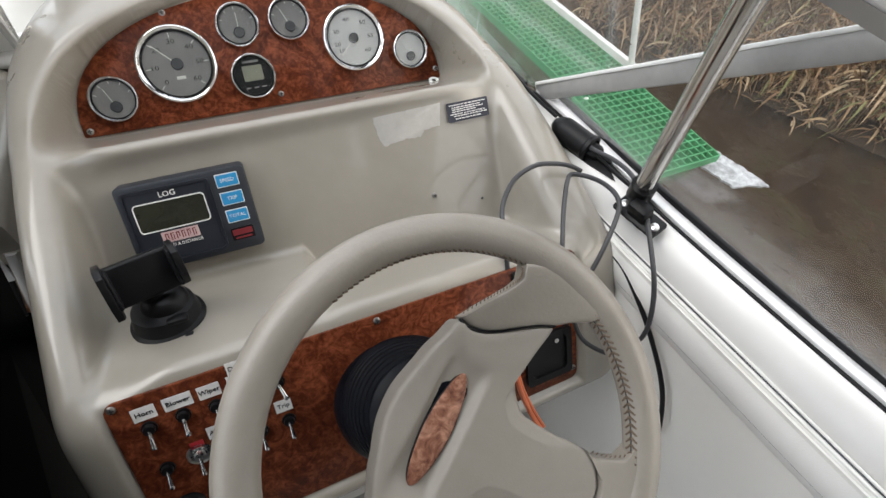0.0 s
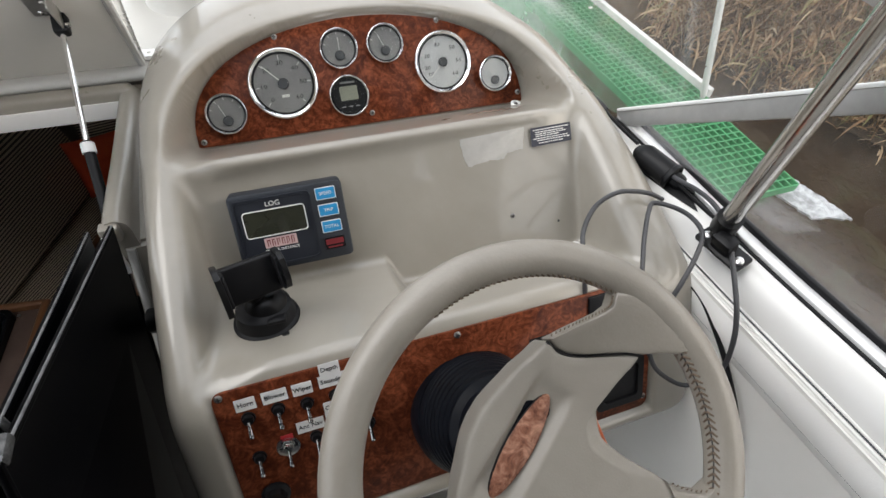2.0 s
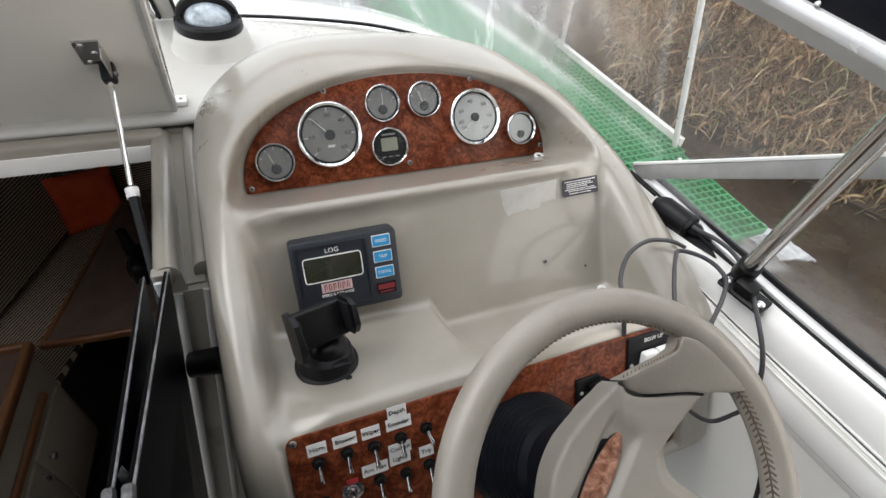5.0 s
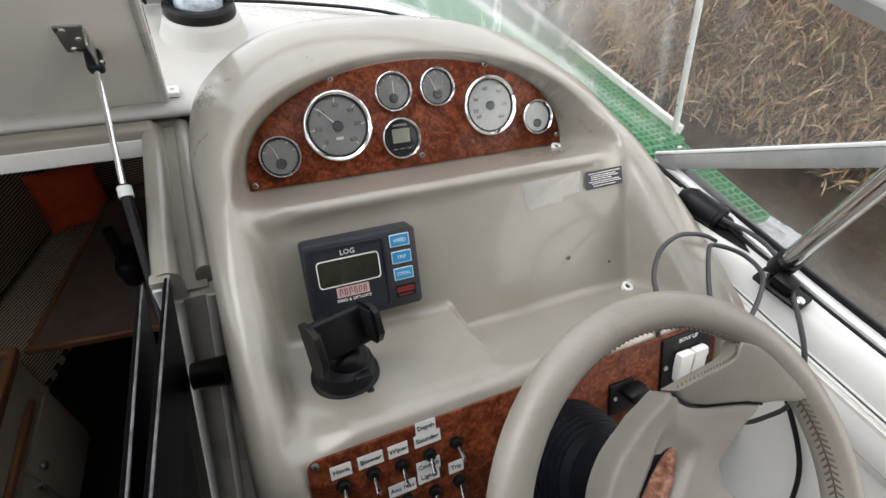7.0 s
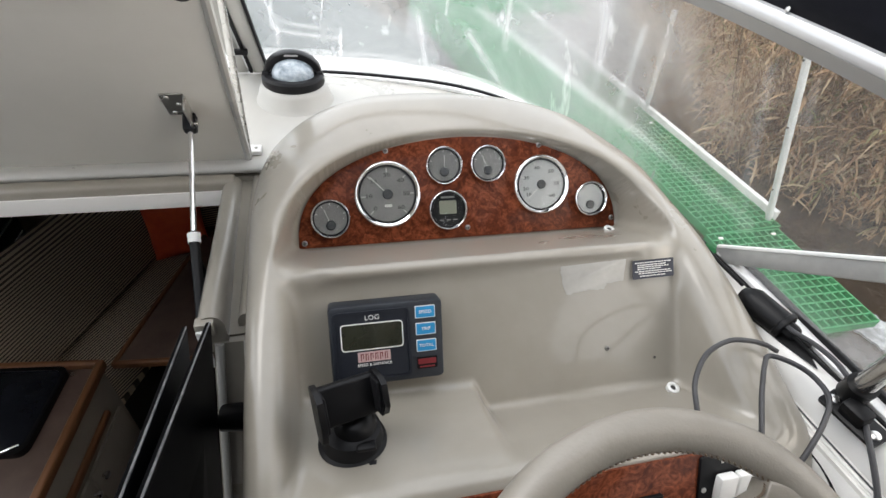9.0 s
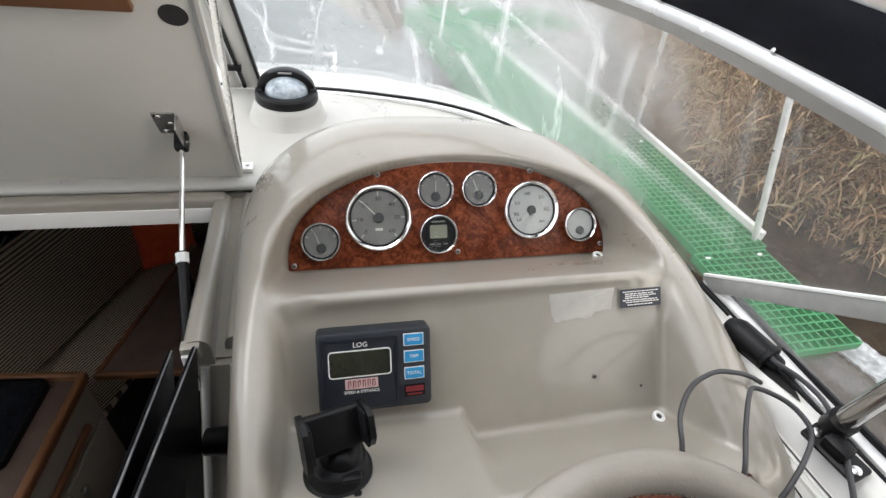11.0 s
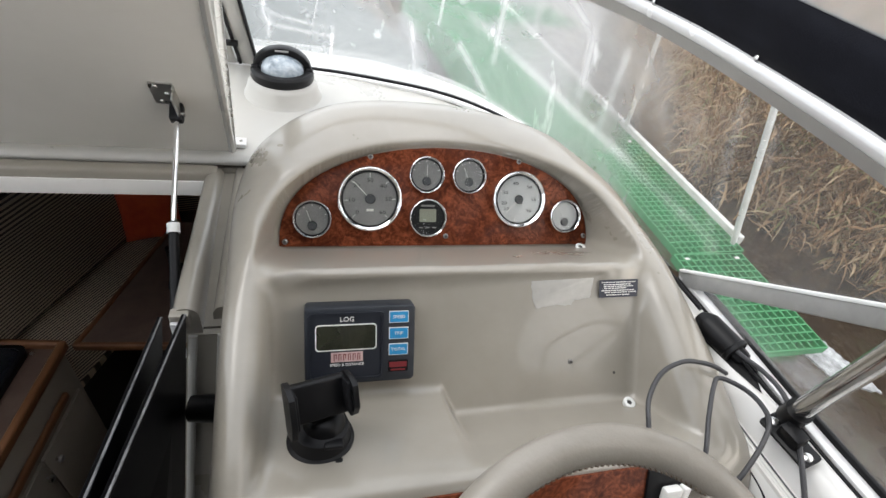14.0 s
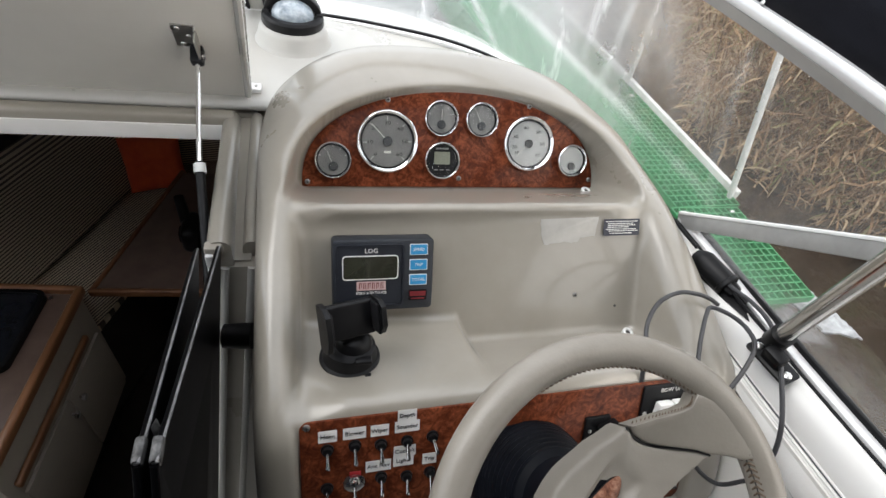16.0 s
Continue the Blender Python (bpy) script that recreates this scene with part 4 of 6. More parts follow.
def pocket_depth(x, y):
    """The shallow hollow in which the insert lies."""
    q = INSET.inverted() @ Vector((x, y, 0))
    return 0.0095 * math.exp(-((q.x / 0.064) ** 8) - (q.y / 0.0205) ** 8)


def spoke_top(r):
    k = min(max((r - 0.098) / 0.062, 0), 1.15)
    return -0.026 + 0.035 * k ** 0.85


half = [(90, 0.0645), (75, 0.0655), (62, 0.0675), (50, 0.072), (40, 0.080), (30, 0.090), (22.4, 0.1035), (16, 0.0965), (8, 0.0955), (0, 0.101), (-8, 0.113), (-14, 0.125), (-19, 0.134), (-20.5, 0.118), (-21.5, 0.104), (-23.5, 0.092), (-28, 0.081), (-35, 0.0745), (-44, 0.072), (-54, 0.0735), (-61, 0.083), (-66, 0.094), (-69.5, 0.108), (-72, 0.1225), (-75, 0.131), (-80, 0.138), (-86, 0.1415)]
pts = spline([(*p, 0) for p in polar(half)], 3)
right_side = [(p.x, p.y) for p in pts]
outline = right_side + [(-x, y) for x, y in right_side[::-1][0:-1]]
bm = bmesh.new()
dished(bm, outline, hub_top, 0.034, TURNED, crown=0.004, pocket=pocket_depth)
hub = part("hub_pad", bm, PADHUB, wheel, "soft beige hub pad", sharp=60)
bm = bmesh.new()
eye_shape = [(0.0555 * math.copysign(abs(math.cos(a)) ** 1.25, math.cos(a)), 0.0142 * math.sin(a)) for a in (2 * math.pi * i / 40 for i in range(40))]
dished(bm, [(x * 1.016, y * 1.075) for x, y in eye_shape], lambda r: -0.0366, 0.006, TURNED @ INSET)
part("insert_rim", bm, BLACK, hub, "dark gap round the insert")
bm = bmesh.new()
dished(bm, eye_shape, lambda r: -0.0352, 0.006, TURNED @ INSET, crown=0.002)
part("burr_insert", bm, BURLPALE, hub, "almond-shaped faded burr insert")
arm = [(22.4, 0.1055), (18, 0.112), (14, 0.120), (9, 0.131), (5, 0.143), (3.5, 0.152), (5, 0.164), (-4, 0.176), (-12, 0.178), (-22, 0.176), (-27, 0.170), (-26, 0.160), (-22, 0.147), (-19, 0.1355), (-14, 0.1265), (-8, 0.1145), (0, 0.1025), (8, 0.097), (16, 0.098)]
for mirror in (1, -1):
    q = polar(arm)
    q = [(x * mirror, y) for x, y in q][::mirror]
    bm = bmesh.new()
    dished(bm, q, spoke_top, 0.022, TURNED)
    part("spoke", bm, LEATHER, wheel, "leather-covered spoke flaring into the rim", sharp=60)
    bm = bmesh.new()
    seam = [p * 1.0 for p in spline([(x * mirror, y, 0) for x, y in polar([(23, 0.103), (16, 0.0967), (8, 0.0958), (0, 0.1013), (-8, 0.1138), (-14, 0.1258), (-19, 0.1348)])], 5)]
    sweep(bm, [TURNED @ Vector((p.x, p.y, spoke_top(p.length) - 0.003)) for p in seam], circle(0.0016, 6))
    part("seam_gap", bm, BLACK, wheel, "dark gap between hub pad and spoke")
low = polar([(-73, 0.127), (-75.5, 0.1335), (-74, 0.158), (-69, 0.168), (-64, 0.176), (-82, 0.180), (-98, 0.177), (-108, 0.172), (-105, 0.160), (-104.5, 0.1335), (-99.5, 0.140), (-94, 0.1435), (-86, 0.1435), (-80.5, 0.140)])
bm = bmesh.new()
dished(bm, low, lambda r: spoke_top(r) - 0.001, 0.022, TURNED)
part("spoke", bm, LEATHER, wheel, "leather-covered spoke flaring into the rim", sharp=60)

# stitching: short slanted threads along the inside of the rim and the spoke
bm = bmesh.new()


def thread_row(points, heights, length=0.0055, lean=0.6, thick=0.0009, double=True):
    for i in range(len(points) - 1):
        p, q = Vector(points[i]), Vector(points[i + 1])
        d = (q - p).normalized()
        side = Vector((-d.y, d.x, 0))
        z = heights[i]
        for s in ((-1, 1) if double else (1,)):
            a = Vector((p.x, p.y, z)) + side * s * 0.0006
            b = a + side * s * length * 0.6 + d * length * lean
            rod(bm, TURNED @ a, TURNED @ b, thick, thick * 0.8, 5)




def rim_point(a, theta):
    """On the rim's skin: a degrees round the wheel, theta degrees up from its inner side."""
    r = RIM - (TUBE + 0.0004) * math.cos(radians(theta))
    return TURNED @ Vector((r * math.cos(radians(a)), r * math.sin(radians(a)), (TUBE + 0.0004) * math.sin(radians(theta))))


for i in range(24):
    a = -23 - 2.2 * i
    for s in (-1, 1):
        rod(bm, rim_point(a, 20), rim_point(a - 1.5, 20 + s * 18), 0.0013, 0.0009, 6)
for i in range(35):
    a = 4 + 1.9 * i
    rod(bm, rim_point(a, 14), rim_point(a + 1.3, 24), 0.0010, 0.0008, 5)
for i in range(16):
    a = 178 - 1.9 * i
    rod(bm, rim_point(a, 14), rim_point(a - 1.3, 24), 0.0010, 0.0008, 5)
edge = spline([(*c, 0) for c in polar([(22, 0.108), (14, 0.1212), (9, 0.1322), (5, 0.1442), (4, 0.152), (5.5, 0.160)])], 5)
thread_row([(p.x, p.y, 0) for p in edge], [spoke_top(p.length) - 0.0010 for p in edge], 0.0030, thick=0.0007, double=False)
edge = spline([(*c, 0) for c in polar([(-74, 0.130), (-74.5, 0.145), (-73, 0.160)])], 4)
thread_row([(p.x, p.y, 0) for p in edge], [spoke_top(p.length) - 0.001 for p in edge], 0.003, thick=0.0007, double=False)
tagged(part("stitching", bm, STITCH, rim, "brown cross stitching"), kind="stuff")
bm = bmesh.new()
sweep(bm, [rim_point(-22.5 - 1.0 * i, 20) for i in range(53)], circle(0.0007, 6))
part("seam", bm, INK, rim)

# steering column gaiter
gaiter = thing("column_gaiter", "black ribbed rubber gaiter behind the wheel", "gaiter", m=DASH)
bm = bmesh.new()
gbase, gtop = on_s(0.012, 0.940), WC - WN * 0.040
gd = gtop - gbase
lathe(bm, [(0.079, 0.0), (0.0825, 0.004), (0.0825, 0.016), (0.0805, 0.028), (0.078, 0.034), (0.070, 0.036)], axis_matrix(gbase, gd), 56)
part("mounting_ring", bm, GAITER, gaiter, "smooth black mounting ring")
bm = bmesh.new()
prof = [(0.068, 0.030), (0.0745, 0.0355)]
for i in range(9):
    h = 0.037 + i * 0.0074
    r = 0.0765 - 0.00055 * i ** 1.7
    prof += [(r, h), (r + 0.0010, h + 0.0025), (r, h + 0.005), (r - 0.0035, h + 0.0066)]
prof += [(0.058, 0.106), (0.050, 0.112), (0.046, gd.length)]
lathe(bm, prof, axis_matrix(gbase, gd), 48)
part("bellows", bm, GAITER, gaiter)

# ---- structure: deck, hatch frame, coaming, windscreen (world axes) ----
# out of view; its paleness is set to bounce light upwards
floor = bmesh.new()
box(floor, (-0.65, -1.05, -0.02), (2.1, 1.84, 0.04), 0.004)
finish("cockpit_floor", floor, SOLE)
tagged(bpy.data.objects["cockpit_floor"], "unseen cockpit floor, kept pale to bounce light", "floor", kind="structure")

bm = bmesh.new()
xs = np.linspace(-1.75, 0.43, 45)
ys = np.linspace(0.295, 0.75, 22)
edge_x = lambda y: 0.385 - 0.62 * max(0.0, y - 0.36) ** 1.15 - 6.0 * max(0.0, y - 0.60) ** 2
grid = [[bm.verts.new((min(x, edge_x(y)), y, 1.098 + 0.03 * (y - 0.3) + 0.012 * math.exp(-((x + 0.28) ** 2 + (y - 0.58) ** 2) / 0.02))) for x in xs] for y in ys]
for j in range(len(ys) - 1):
    for i in range(len(xs) - 1):
        bm.faces.new((grid[j][i], grid[j][i + 1], grid[j + 1][i + 1], grid[j + 1][i]))
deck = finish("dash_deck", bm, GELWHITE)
tagged(deck, "white gelcoat deck between console and windscreen", "deck", kind="structure")
so = deck.modifiers.new("thick", "SOLIDIFY")
so.thickness, so.offset = 0.012, -1

bm = bmesh.new()
slab(bm, [(-1.75, 0.77), (-0.15, 0.77), (0.10, 0.70), (0.16, 0.95), (0.08, 1.5), (-0.15, 2.3), (-0.7, 3.2), (-1.3, 2.6), (-1.75, 1.6)], 0.05, Matrix.Translation((0, 0, 1.04)), 0.02)
tagged(finish("foredeck", bm, NONSLIP), "grey non-slip foredeck ahead of the windscreen", "deck", kind="structure")

frame_ob = thing("companionway_frame", "cream moulded companionway hatch frame", "hatch frame", kind="structure")
bm = bmesh.new()
box(bm, (-0.98, 0.286, 1.071), (1.16, 0.034, 0.030), 0.010, 3)
part("front_rim", bm, GELCOAT, frame_ob)
bm = bmesh.new()
box(bm, (-0.98, 0.322, 1.060), (1.24, 0.040, 0.030), 0.008, 2)
part("lid_seat", bm, GELCOAT, frame_ob)
bm = bmesh.new()
box(bm, (-0.98, 0.272, 1.047), (1.12, 0.012, 0.036), 0.004, 2)
part("front_edge", bm, LITGELWHITE, frame_ob)
bm = bmesh.new()
sweep(bm, spline([(-0.408, 0.295, 1.066), (-0.404, 0.10, 1.078), (-0.398, -0.06, 1.098), (-0.396, -0.108, 1.100)], 6), [(-0.018, -0.06), (0.018, -0.06), (0.018, -0.006), (0.0165, 0.003), (0.012, 0.010), (0.006, 0.0135), (0.0, 0.0145), (-0.006, 0.0135), (-0.012, 0.010), (-0.0165, 0.003), (-0.018, -0.006)])
part("side_rim", bm, GELCOAT, frame_ob)
bm = bmesh.new()
sweep(bm, spline([(-0.358, 0.300, 1.070), (-0.356, 0.10, 1.074), (-0.352, -0.085, 1.082)], 6), [(-0.014, -0.06), (0.014, -0.06), (0.014, -0.008), (0.012, -0.001), (0.008, 0.005), (0.003, 0.0075), (-0.003, 0.0075), (-0.008, 0.005), (-0.012, -0.001), (-0.014, -0.008)])
part("drain_rail", bm, GELCOAT, frame_ob)
bm = bmesh.new()
box(bm, (-0.378, 0.10, 1.058), (0.05, 0.40, 0.012))
part("drain_channel", bm, GELCOAT, frame_ob)
bm = bmesh.new()
JD = Vector((-0.112, -0.34, -1.0))      # the opening narrows and rakes aft towards the sill
jv = [[bm.verts.new(p + Vector((0, d, 0))) for p in (Vector((-0.3995, -0.111, 1.06)), Vector((-0.3245, -0.111, 1.06)), Vector((-0.3245, -0.451, 0.06)), Vector((-0.3995, -0.111, 1.06)) + JD)] for d in (0, 0.022)]
bm.faces.new(jv[0])
bm.faces.new(jv[1][::-1])
for i in range(4):
    j = (i + 1) % 4
    bm.faces.new((jv[0][i], jv[1][i], jv[1][j], jv[0][j]))
bmesh.ops.recalc_face_normals(bm, faces=bm.faces)
part("jamb", bm, GELCOAT, frame_ob)
# cream mouldings in the paler white tone, which paints the light on them
for x in (-0.391, -0.352):
    bm = bmesh.new()
    top = Vector((x, -0.112, 1.06))
    sweep(bm, [top, top + JD], rounded(0.012, 0.012, 0.004, 2), up=(0, 1, 0))
    part("jamb_moulding", bm, GELWHITE, frame_ob)
bm = bmesh.new()
box(bm, (-1.595, -0.10, 0.55), (0.85, 0.03, 1.08), 0.006)
part("port_jamb", bm, GELCOAT, frame_ob)

# hatch lid, propped open
LU = Vector((0, -0.494, 0.868)).normalized()
lid = thing("hatch_lid", "cream hatch lid propped open over the companionway", "hatch")
LMX = Matrix(((1, 0, 0, -0.376), (0, LU.y, -LU.z, 0.333), (0, LU.z, LU.y, 1.085), (0, 0, 0, 1)))  # x, up the lid, out of its back
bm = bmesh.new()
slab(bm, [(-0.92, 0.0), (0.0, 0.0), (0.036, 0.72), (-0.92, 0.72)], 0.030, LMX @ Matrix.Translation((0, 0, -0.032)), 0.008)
part("panel", bm, LITCREAM, lid)
bm = bmesh.new()
for a, b in (((-0.92, 0.004, -0.004), (0.0, 0.004, -0.004)), ((0.0, 0.004, -0.004), (0.036, 0.72, -0.004))):
    sweep(bm, [LMX @ Vector(a), LMX @ Vector(b)], circle(0.007, 8))
part("rolled_edge", bm, GELWHITE, lid)
bm = bmesh.new()
box(bm, (-0.30, 0.475, 0.003), (0.51, 0.050, 0.012), 0.004, 2, LMX)
part("trim", bm, TEAK, lid, "varnished teak trim")
bm = bmesh.new()
lathe(bm, [(0.017, -0.004), (0.017, 0.0005), (0, 0.0005)], LMX @ Matrix.Translation((-0.006, 0.440, -0.0015)), 24)
part("finger_hole", bm, INK, lid, "dark finger hole")

# gas strut and its bracket
strut = thing("gas_strut", "black and chrome gas strut propping the hatch lid", "gas strut")
pt, pm_, pb = Vector((-0.442, 0.229, 1.222)), Vector((-0.438, 0.072, 1.120)), Vector((-0.418, -0.150, 0.975))
bm = bmesh.new()
rod(bm, pt, pm_, 0.0043, seg=16)
part("piston_rod", bm, CHROME, strut)
bm = bmesh.new()
rod(bm, pm_ + (pm_ - pb).normalized() * 0.002, pb, 0.0078, seg=20)
part("cylinder", bm, BLACK, strut)
bm = bmesh.new()
ax_ = (pb - pm_).normalized()
rod(bm, pm_ + ax_ * 0.001, pm_ + ax_ * 0.017, 0.0100, seg=20)
part("collar", bm, WHITE, strut, "white plastic collar")
bm = bmesh.new()
for k in range(5):
    a = radians(150 + 50 * k)
    side = ax_.cross(Vector((1, 0, 0))).normalized()
    v = Vector((1, 0, 0)) * math.cos(a) + side * math.sin(a)
    lathe(bm, [(0.0016, 0.0), (0, 0.0003)], axis_matrix(pm_ + ax_ * 0.010 + v * 0.0099, v), 8)
part("collar_dots", bm, INK, strut)
bm = bmesh.new()
up_ = (pt - pm_).normalized()
box(bm, (0, 0, 0.0), (0.022, 0.020, 0.034), 0.005, 2, axis_matrix(pt + up_ * 0.010, up_))
part("end_fitting", bm, BLACK, strut)
bracket = thing("strut_bracket", "stainless angle bracket with three screws under the lid", "bracket", m=LMX)
bm = bmesh.new()
slab(bm, rounded(0.036, 0.056, 0.002), 0.003, Matrix.Translation((-0.078, 0.207, -0.002)))
part("plate", bm, STEEL, bracket)
bm = bmesh.new()
box(bm, (-0.0605, 0.200, 0.012), (0.003, 0.058, 0.028), 0.001)
part("flange", bm, STEEL, bracket)
bm = bmesh.new()
rod(bm, (-0.0625, 0.176, 0.018), (-0.052, 0.176, 0.018), 0.004)
part("pivot_pin", bm, STEEL, bracket)
for x, y in ((-0.087, 0.227), (-0.073, 0.208), (-0.085, 0.186)):
    bm = bmesh.new()
    lathe(bm, [(0.0045, 0), (0.004, 0.002), (0, 0.003)], Matrix.Translation((x, y, 0.001)), 12)
    part("bolt", bm, STEEL, bracket)

# slender stay behind the lid
stay = thing("lid_stay", "thin aluminium stay standing on a small deck foot", "stay")
bm = bmesh.new()
sweep(bm, [Vector((-0.374, 0.335, 1.105)), Vector((-0.366, 0.315, 1.45)), Vector((-0.364, 0.30, 1.75))], rounded(0.012, 0.006, 0.001, 2), up=(0, 1, 0))
part("rail", bm, STEEL, stay)
bm = bmesh.new()
box(bm, (-0.368, 0.350, 1.106), (0.036, 0.028, 0.010), 0.002)
part("foot", bm, ALU, stay)
bm = bmesh.new()
lathe(bm, [(0.004, 0), (0.003, 0.002), (0, 0.0022)], Matrix.Translation((-0.360, 0.350, 1.111)), 12)
part("bolt", bm, STEEL, stay)

# compass on its pod
pod = thing("compass", "black-rimmed dome compass on a cream moulded pod", "compass", m=Matrix.Translation((-0.282, 0.575, 1.096)))
bm = bmesh.new()
lathe(bm, [(0.112, -0.006), (0.106, 0.004), (0.094, 0.012), (0.086, 0.024), (0.079, 0.046), (0.074, 0.056), (0.066, 0.060), (0, 0.060)], seg=48)
part("pod", bm, GELWHITE, pod)
bm = bmesh.new()
lathe(bm, [(0.070, 0.058), (0.072, 0.062), (0.071, 0.076), (0.066, 0.081), (0.055, 0.082), (0.048, 0.074)], seg=48)
part("base_ring", bm, BLACK, pod)
# pale and dark blotches paint the reflections in the clear dome
bm = bmesh.new()
lathe(bm, [(0.049, 0.074)] + [(0.049 * math.cos(a), 0.076 + 0.037 * math.sin(a)) for a in (radians(90 * i / 10) for i in range(1, 10))] + [(0, 0.113)], seg=40)
part("dome", bm, surf("dome with painted reflections", (0.14, 0.18, 0.22), (0.52, 0.58, 0.63), 42, 0.06, bump=0, coat=1.0), pod, "glossy dome with blue-grey reflections painted in")
bm = bmesh.new()
sweep(bm, [Vector((0.059 * math.cos(a), 0.012, 0.074 + 0.045 * math.sin(a))) for a in (radians(180 * i / 28) for i in range(29))], rounded(0.015, 0.030, 0.003, 2), up=(0, 1, 0))
part("hood", bm, BLACK, pod, "black shade hoop over the dome")
bm = bmesh.new()
box(bm, (0, -0.005, 0.1215), (0.030, 0.003, 0.004), 0.001)
part("maker_mark", bm, DIAL, pod, "faint grey mark")
for sx in (-1, 1):
    bm = bmesh.new()
    rod(bm, (sx * 0.054, -0.004, 0.080), (sx * 0.068, -0.004, 0.080), 0.006, seg=12)
    part("knob", bm, BLACK, pod)

# starboard coaming, swept aft
co = [(0.391, -0.11), (0.398, -0.20), (0.408, -0.40), (0.432, -0.60), (0.465, -0.82), (0.51, -1.10), (0.57, -1.60)]
cpath = spline([(x, y, 1.145) for x, y in co], 6)
coaming = thing("starboard_coaming", "white moulded side coaming with window track", "coaming", kind="structure")
bm = bmesh.new()
sweep(bm, cpath, [(-0.054, -0.30), (-0.054, -0.004), (-0.028, 0.0), (-0.006, 0.004), (0.004, 0.003), (0.014, -0.004), (0.022, -0.014), (0.029, -0.030), (0.034, -0.052), (0.034, -0.30)])
part("ledge", bm, LITGELWHITE, coaming)
bm = bmesh.new()
sweep(bm, [p + Vector((0.008, 0, 0.003)) for p in cpath], rounded(0.005, 0.007, 0.001, 2))
part("gasket", bm, RUBBER, coaming, "thin black gasket")
bm = bmesh.new()
sweep(bm, [p + Vector((0.020, 0, 0.007)) for p in cpath], rounded(0.019, 0.009, 0.002, 2))
part("track", bm, ALU, coaming, "aluminium window track")
bm = bmesh.new()
sweep(bm, [p + Vector((0.034, 0, 0.009)) for p in cpath], rounded(0.010, 0.020, 0.003, 2))
part("glazing_strip", bm, RUBBER, coaming, "black glazing rubber")

lpath = spline([(0.352, -0.20, 0.9), (0.364, -0.40, 0.9), (0.388, -0.62, 0.9), (0.416, -0.85, 0.9), (0.462, -1.2, 0.9), (0.512, -1.6, 0.9)], 6)
side = thing("side_lining", "pale padded vinyl side lining with piped edge", "side lining", kind="structure")
bm = bmesh.new()
sweep(bm, lpath, [(-0.04, -0.9), (-0.04, 0.198), (0.0, 0.198), (0.0, 0.16), (-0.002, 0.10), (-0.006, -0.9)])
part("panel", bm, LINER, side)
bm = bmesh.new()
sweep(bm, [p + Vector((0.008, 0, 0.180)) for p in lpath[4:]], [(-0.016, -0.045), (-0.018, 0.016), (-0.006, 0.024), (0.004, 0.020), (0.012, 0.004), (0.0135, -0.015), (0.010, -0.040), (0.006, -0.047)])
pad = part("pad", bm, VINYL, side, "white padded bolster")
for dx, dz in ((0.006, 0.203), (0.014, 0.205)):
    bm = bmesh.new()
    sweep(bm, [p + Vector((dx, 0, dz)) for p in lpath[4:]], circle(0.0022, 8))
    part("piping", bm, VINYL, pad)
bm = bmesh.new()
sweep(bm, [p + Vector((-0.0028, 0, 0.150)) for p in lpath[4:]], circle(0.0008, 6))
part("seam", bm, GREYHUB, pad, "thin dark seam")
bm = bmesh.new()
sweep(bm, [p + Vector((0.010, 0, 0.2052)) for p in lpath[4:]], circle(0.0011, 6))
part("welt", bm, GREYHUB, pad, "dark line between the pipings")

# windscreen: base, glass, top rail, side bar
base_pts = [(-1.30, 0.76, 1.118), (-0.36, 0.745, 1.118), (0.0, 0.685, 1.120), (0.20, 0.585, 1.122), (0.33, 0.40, 1.128), (0.39, 0.15, 1.140), (0.397, -0.08, 1.152)]
top_pts = [(-1.25, 0.50, 1.50), (-0.38, 0.49, 1.50), (-0.05, 0.45, 1.50), (0.14, 0.38, 1.50), (0.26, 0.24, 1.502), (0.33, 0.05, 1.500), (0.355, -0.20, 1.496)]
bpath, tpath = spline(base_pts, 8), spline(top_pts, 8)
screen = thing("windscreen", "salt-hazed wraparound windscreen in an aluminium frame", "windscreen")
bm = bmesh.new()
rows_ = []
for p, q in zip(bpath, tpath):
    rows_.append([bm.verts.new(p.lerp(q, k / 8) + Vector((0.012 * math.sin(math.pi * k / 8), 0.012 * math.sin(math.pi * k / 8), 0))) for k in range(9)])
for a, b in zip(rows_, rows_[1:]):
    for k in range(8):
        bm.faces.new((a[k], b[k], b[k + 1], a[k + 1]))
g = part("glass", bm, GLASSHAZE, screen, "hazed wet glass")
g.visible_shadow = False
bm = bmesh.new()
sweep(bm, [p + Vector((0, -0.004, -0.004)) for p in bpath], rounded(0.009, 0.010, 0.002, 2))
part("base_gasket", bm, RUBBER, screen, "black base gasket")
bm = bmesh.new()
sweep(bm, [p + Vector((-0.004, -0.018, -0.008)) for p in bpath[:-6]], rounded(0.014, 0.010, 0.002, 2))
part("base_trim", bm, ALU, screen)
plinth = thing("windscreen_plinth", "white gelcoat plinth round the foot of the windscreen", "deck", kind="structure")
bm = bmesh.new()
sweep(bm, [p + Vector((0, 0, -0.012)) for p in bpath], [(-0.016, -0.06), (-0.014, -0.010), (-0.008, -0.002), (0.012, 0.0), (0.012, -0.03)])
part("moulding", bm, GELWHITE, plinth)
bm = bmesh.new()
strip = []
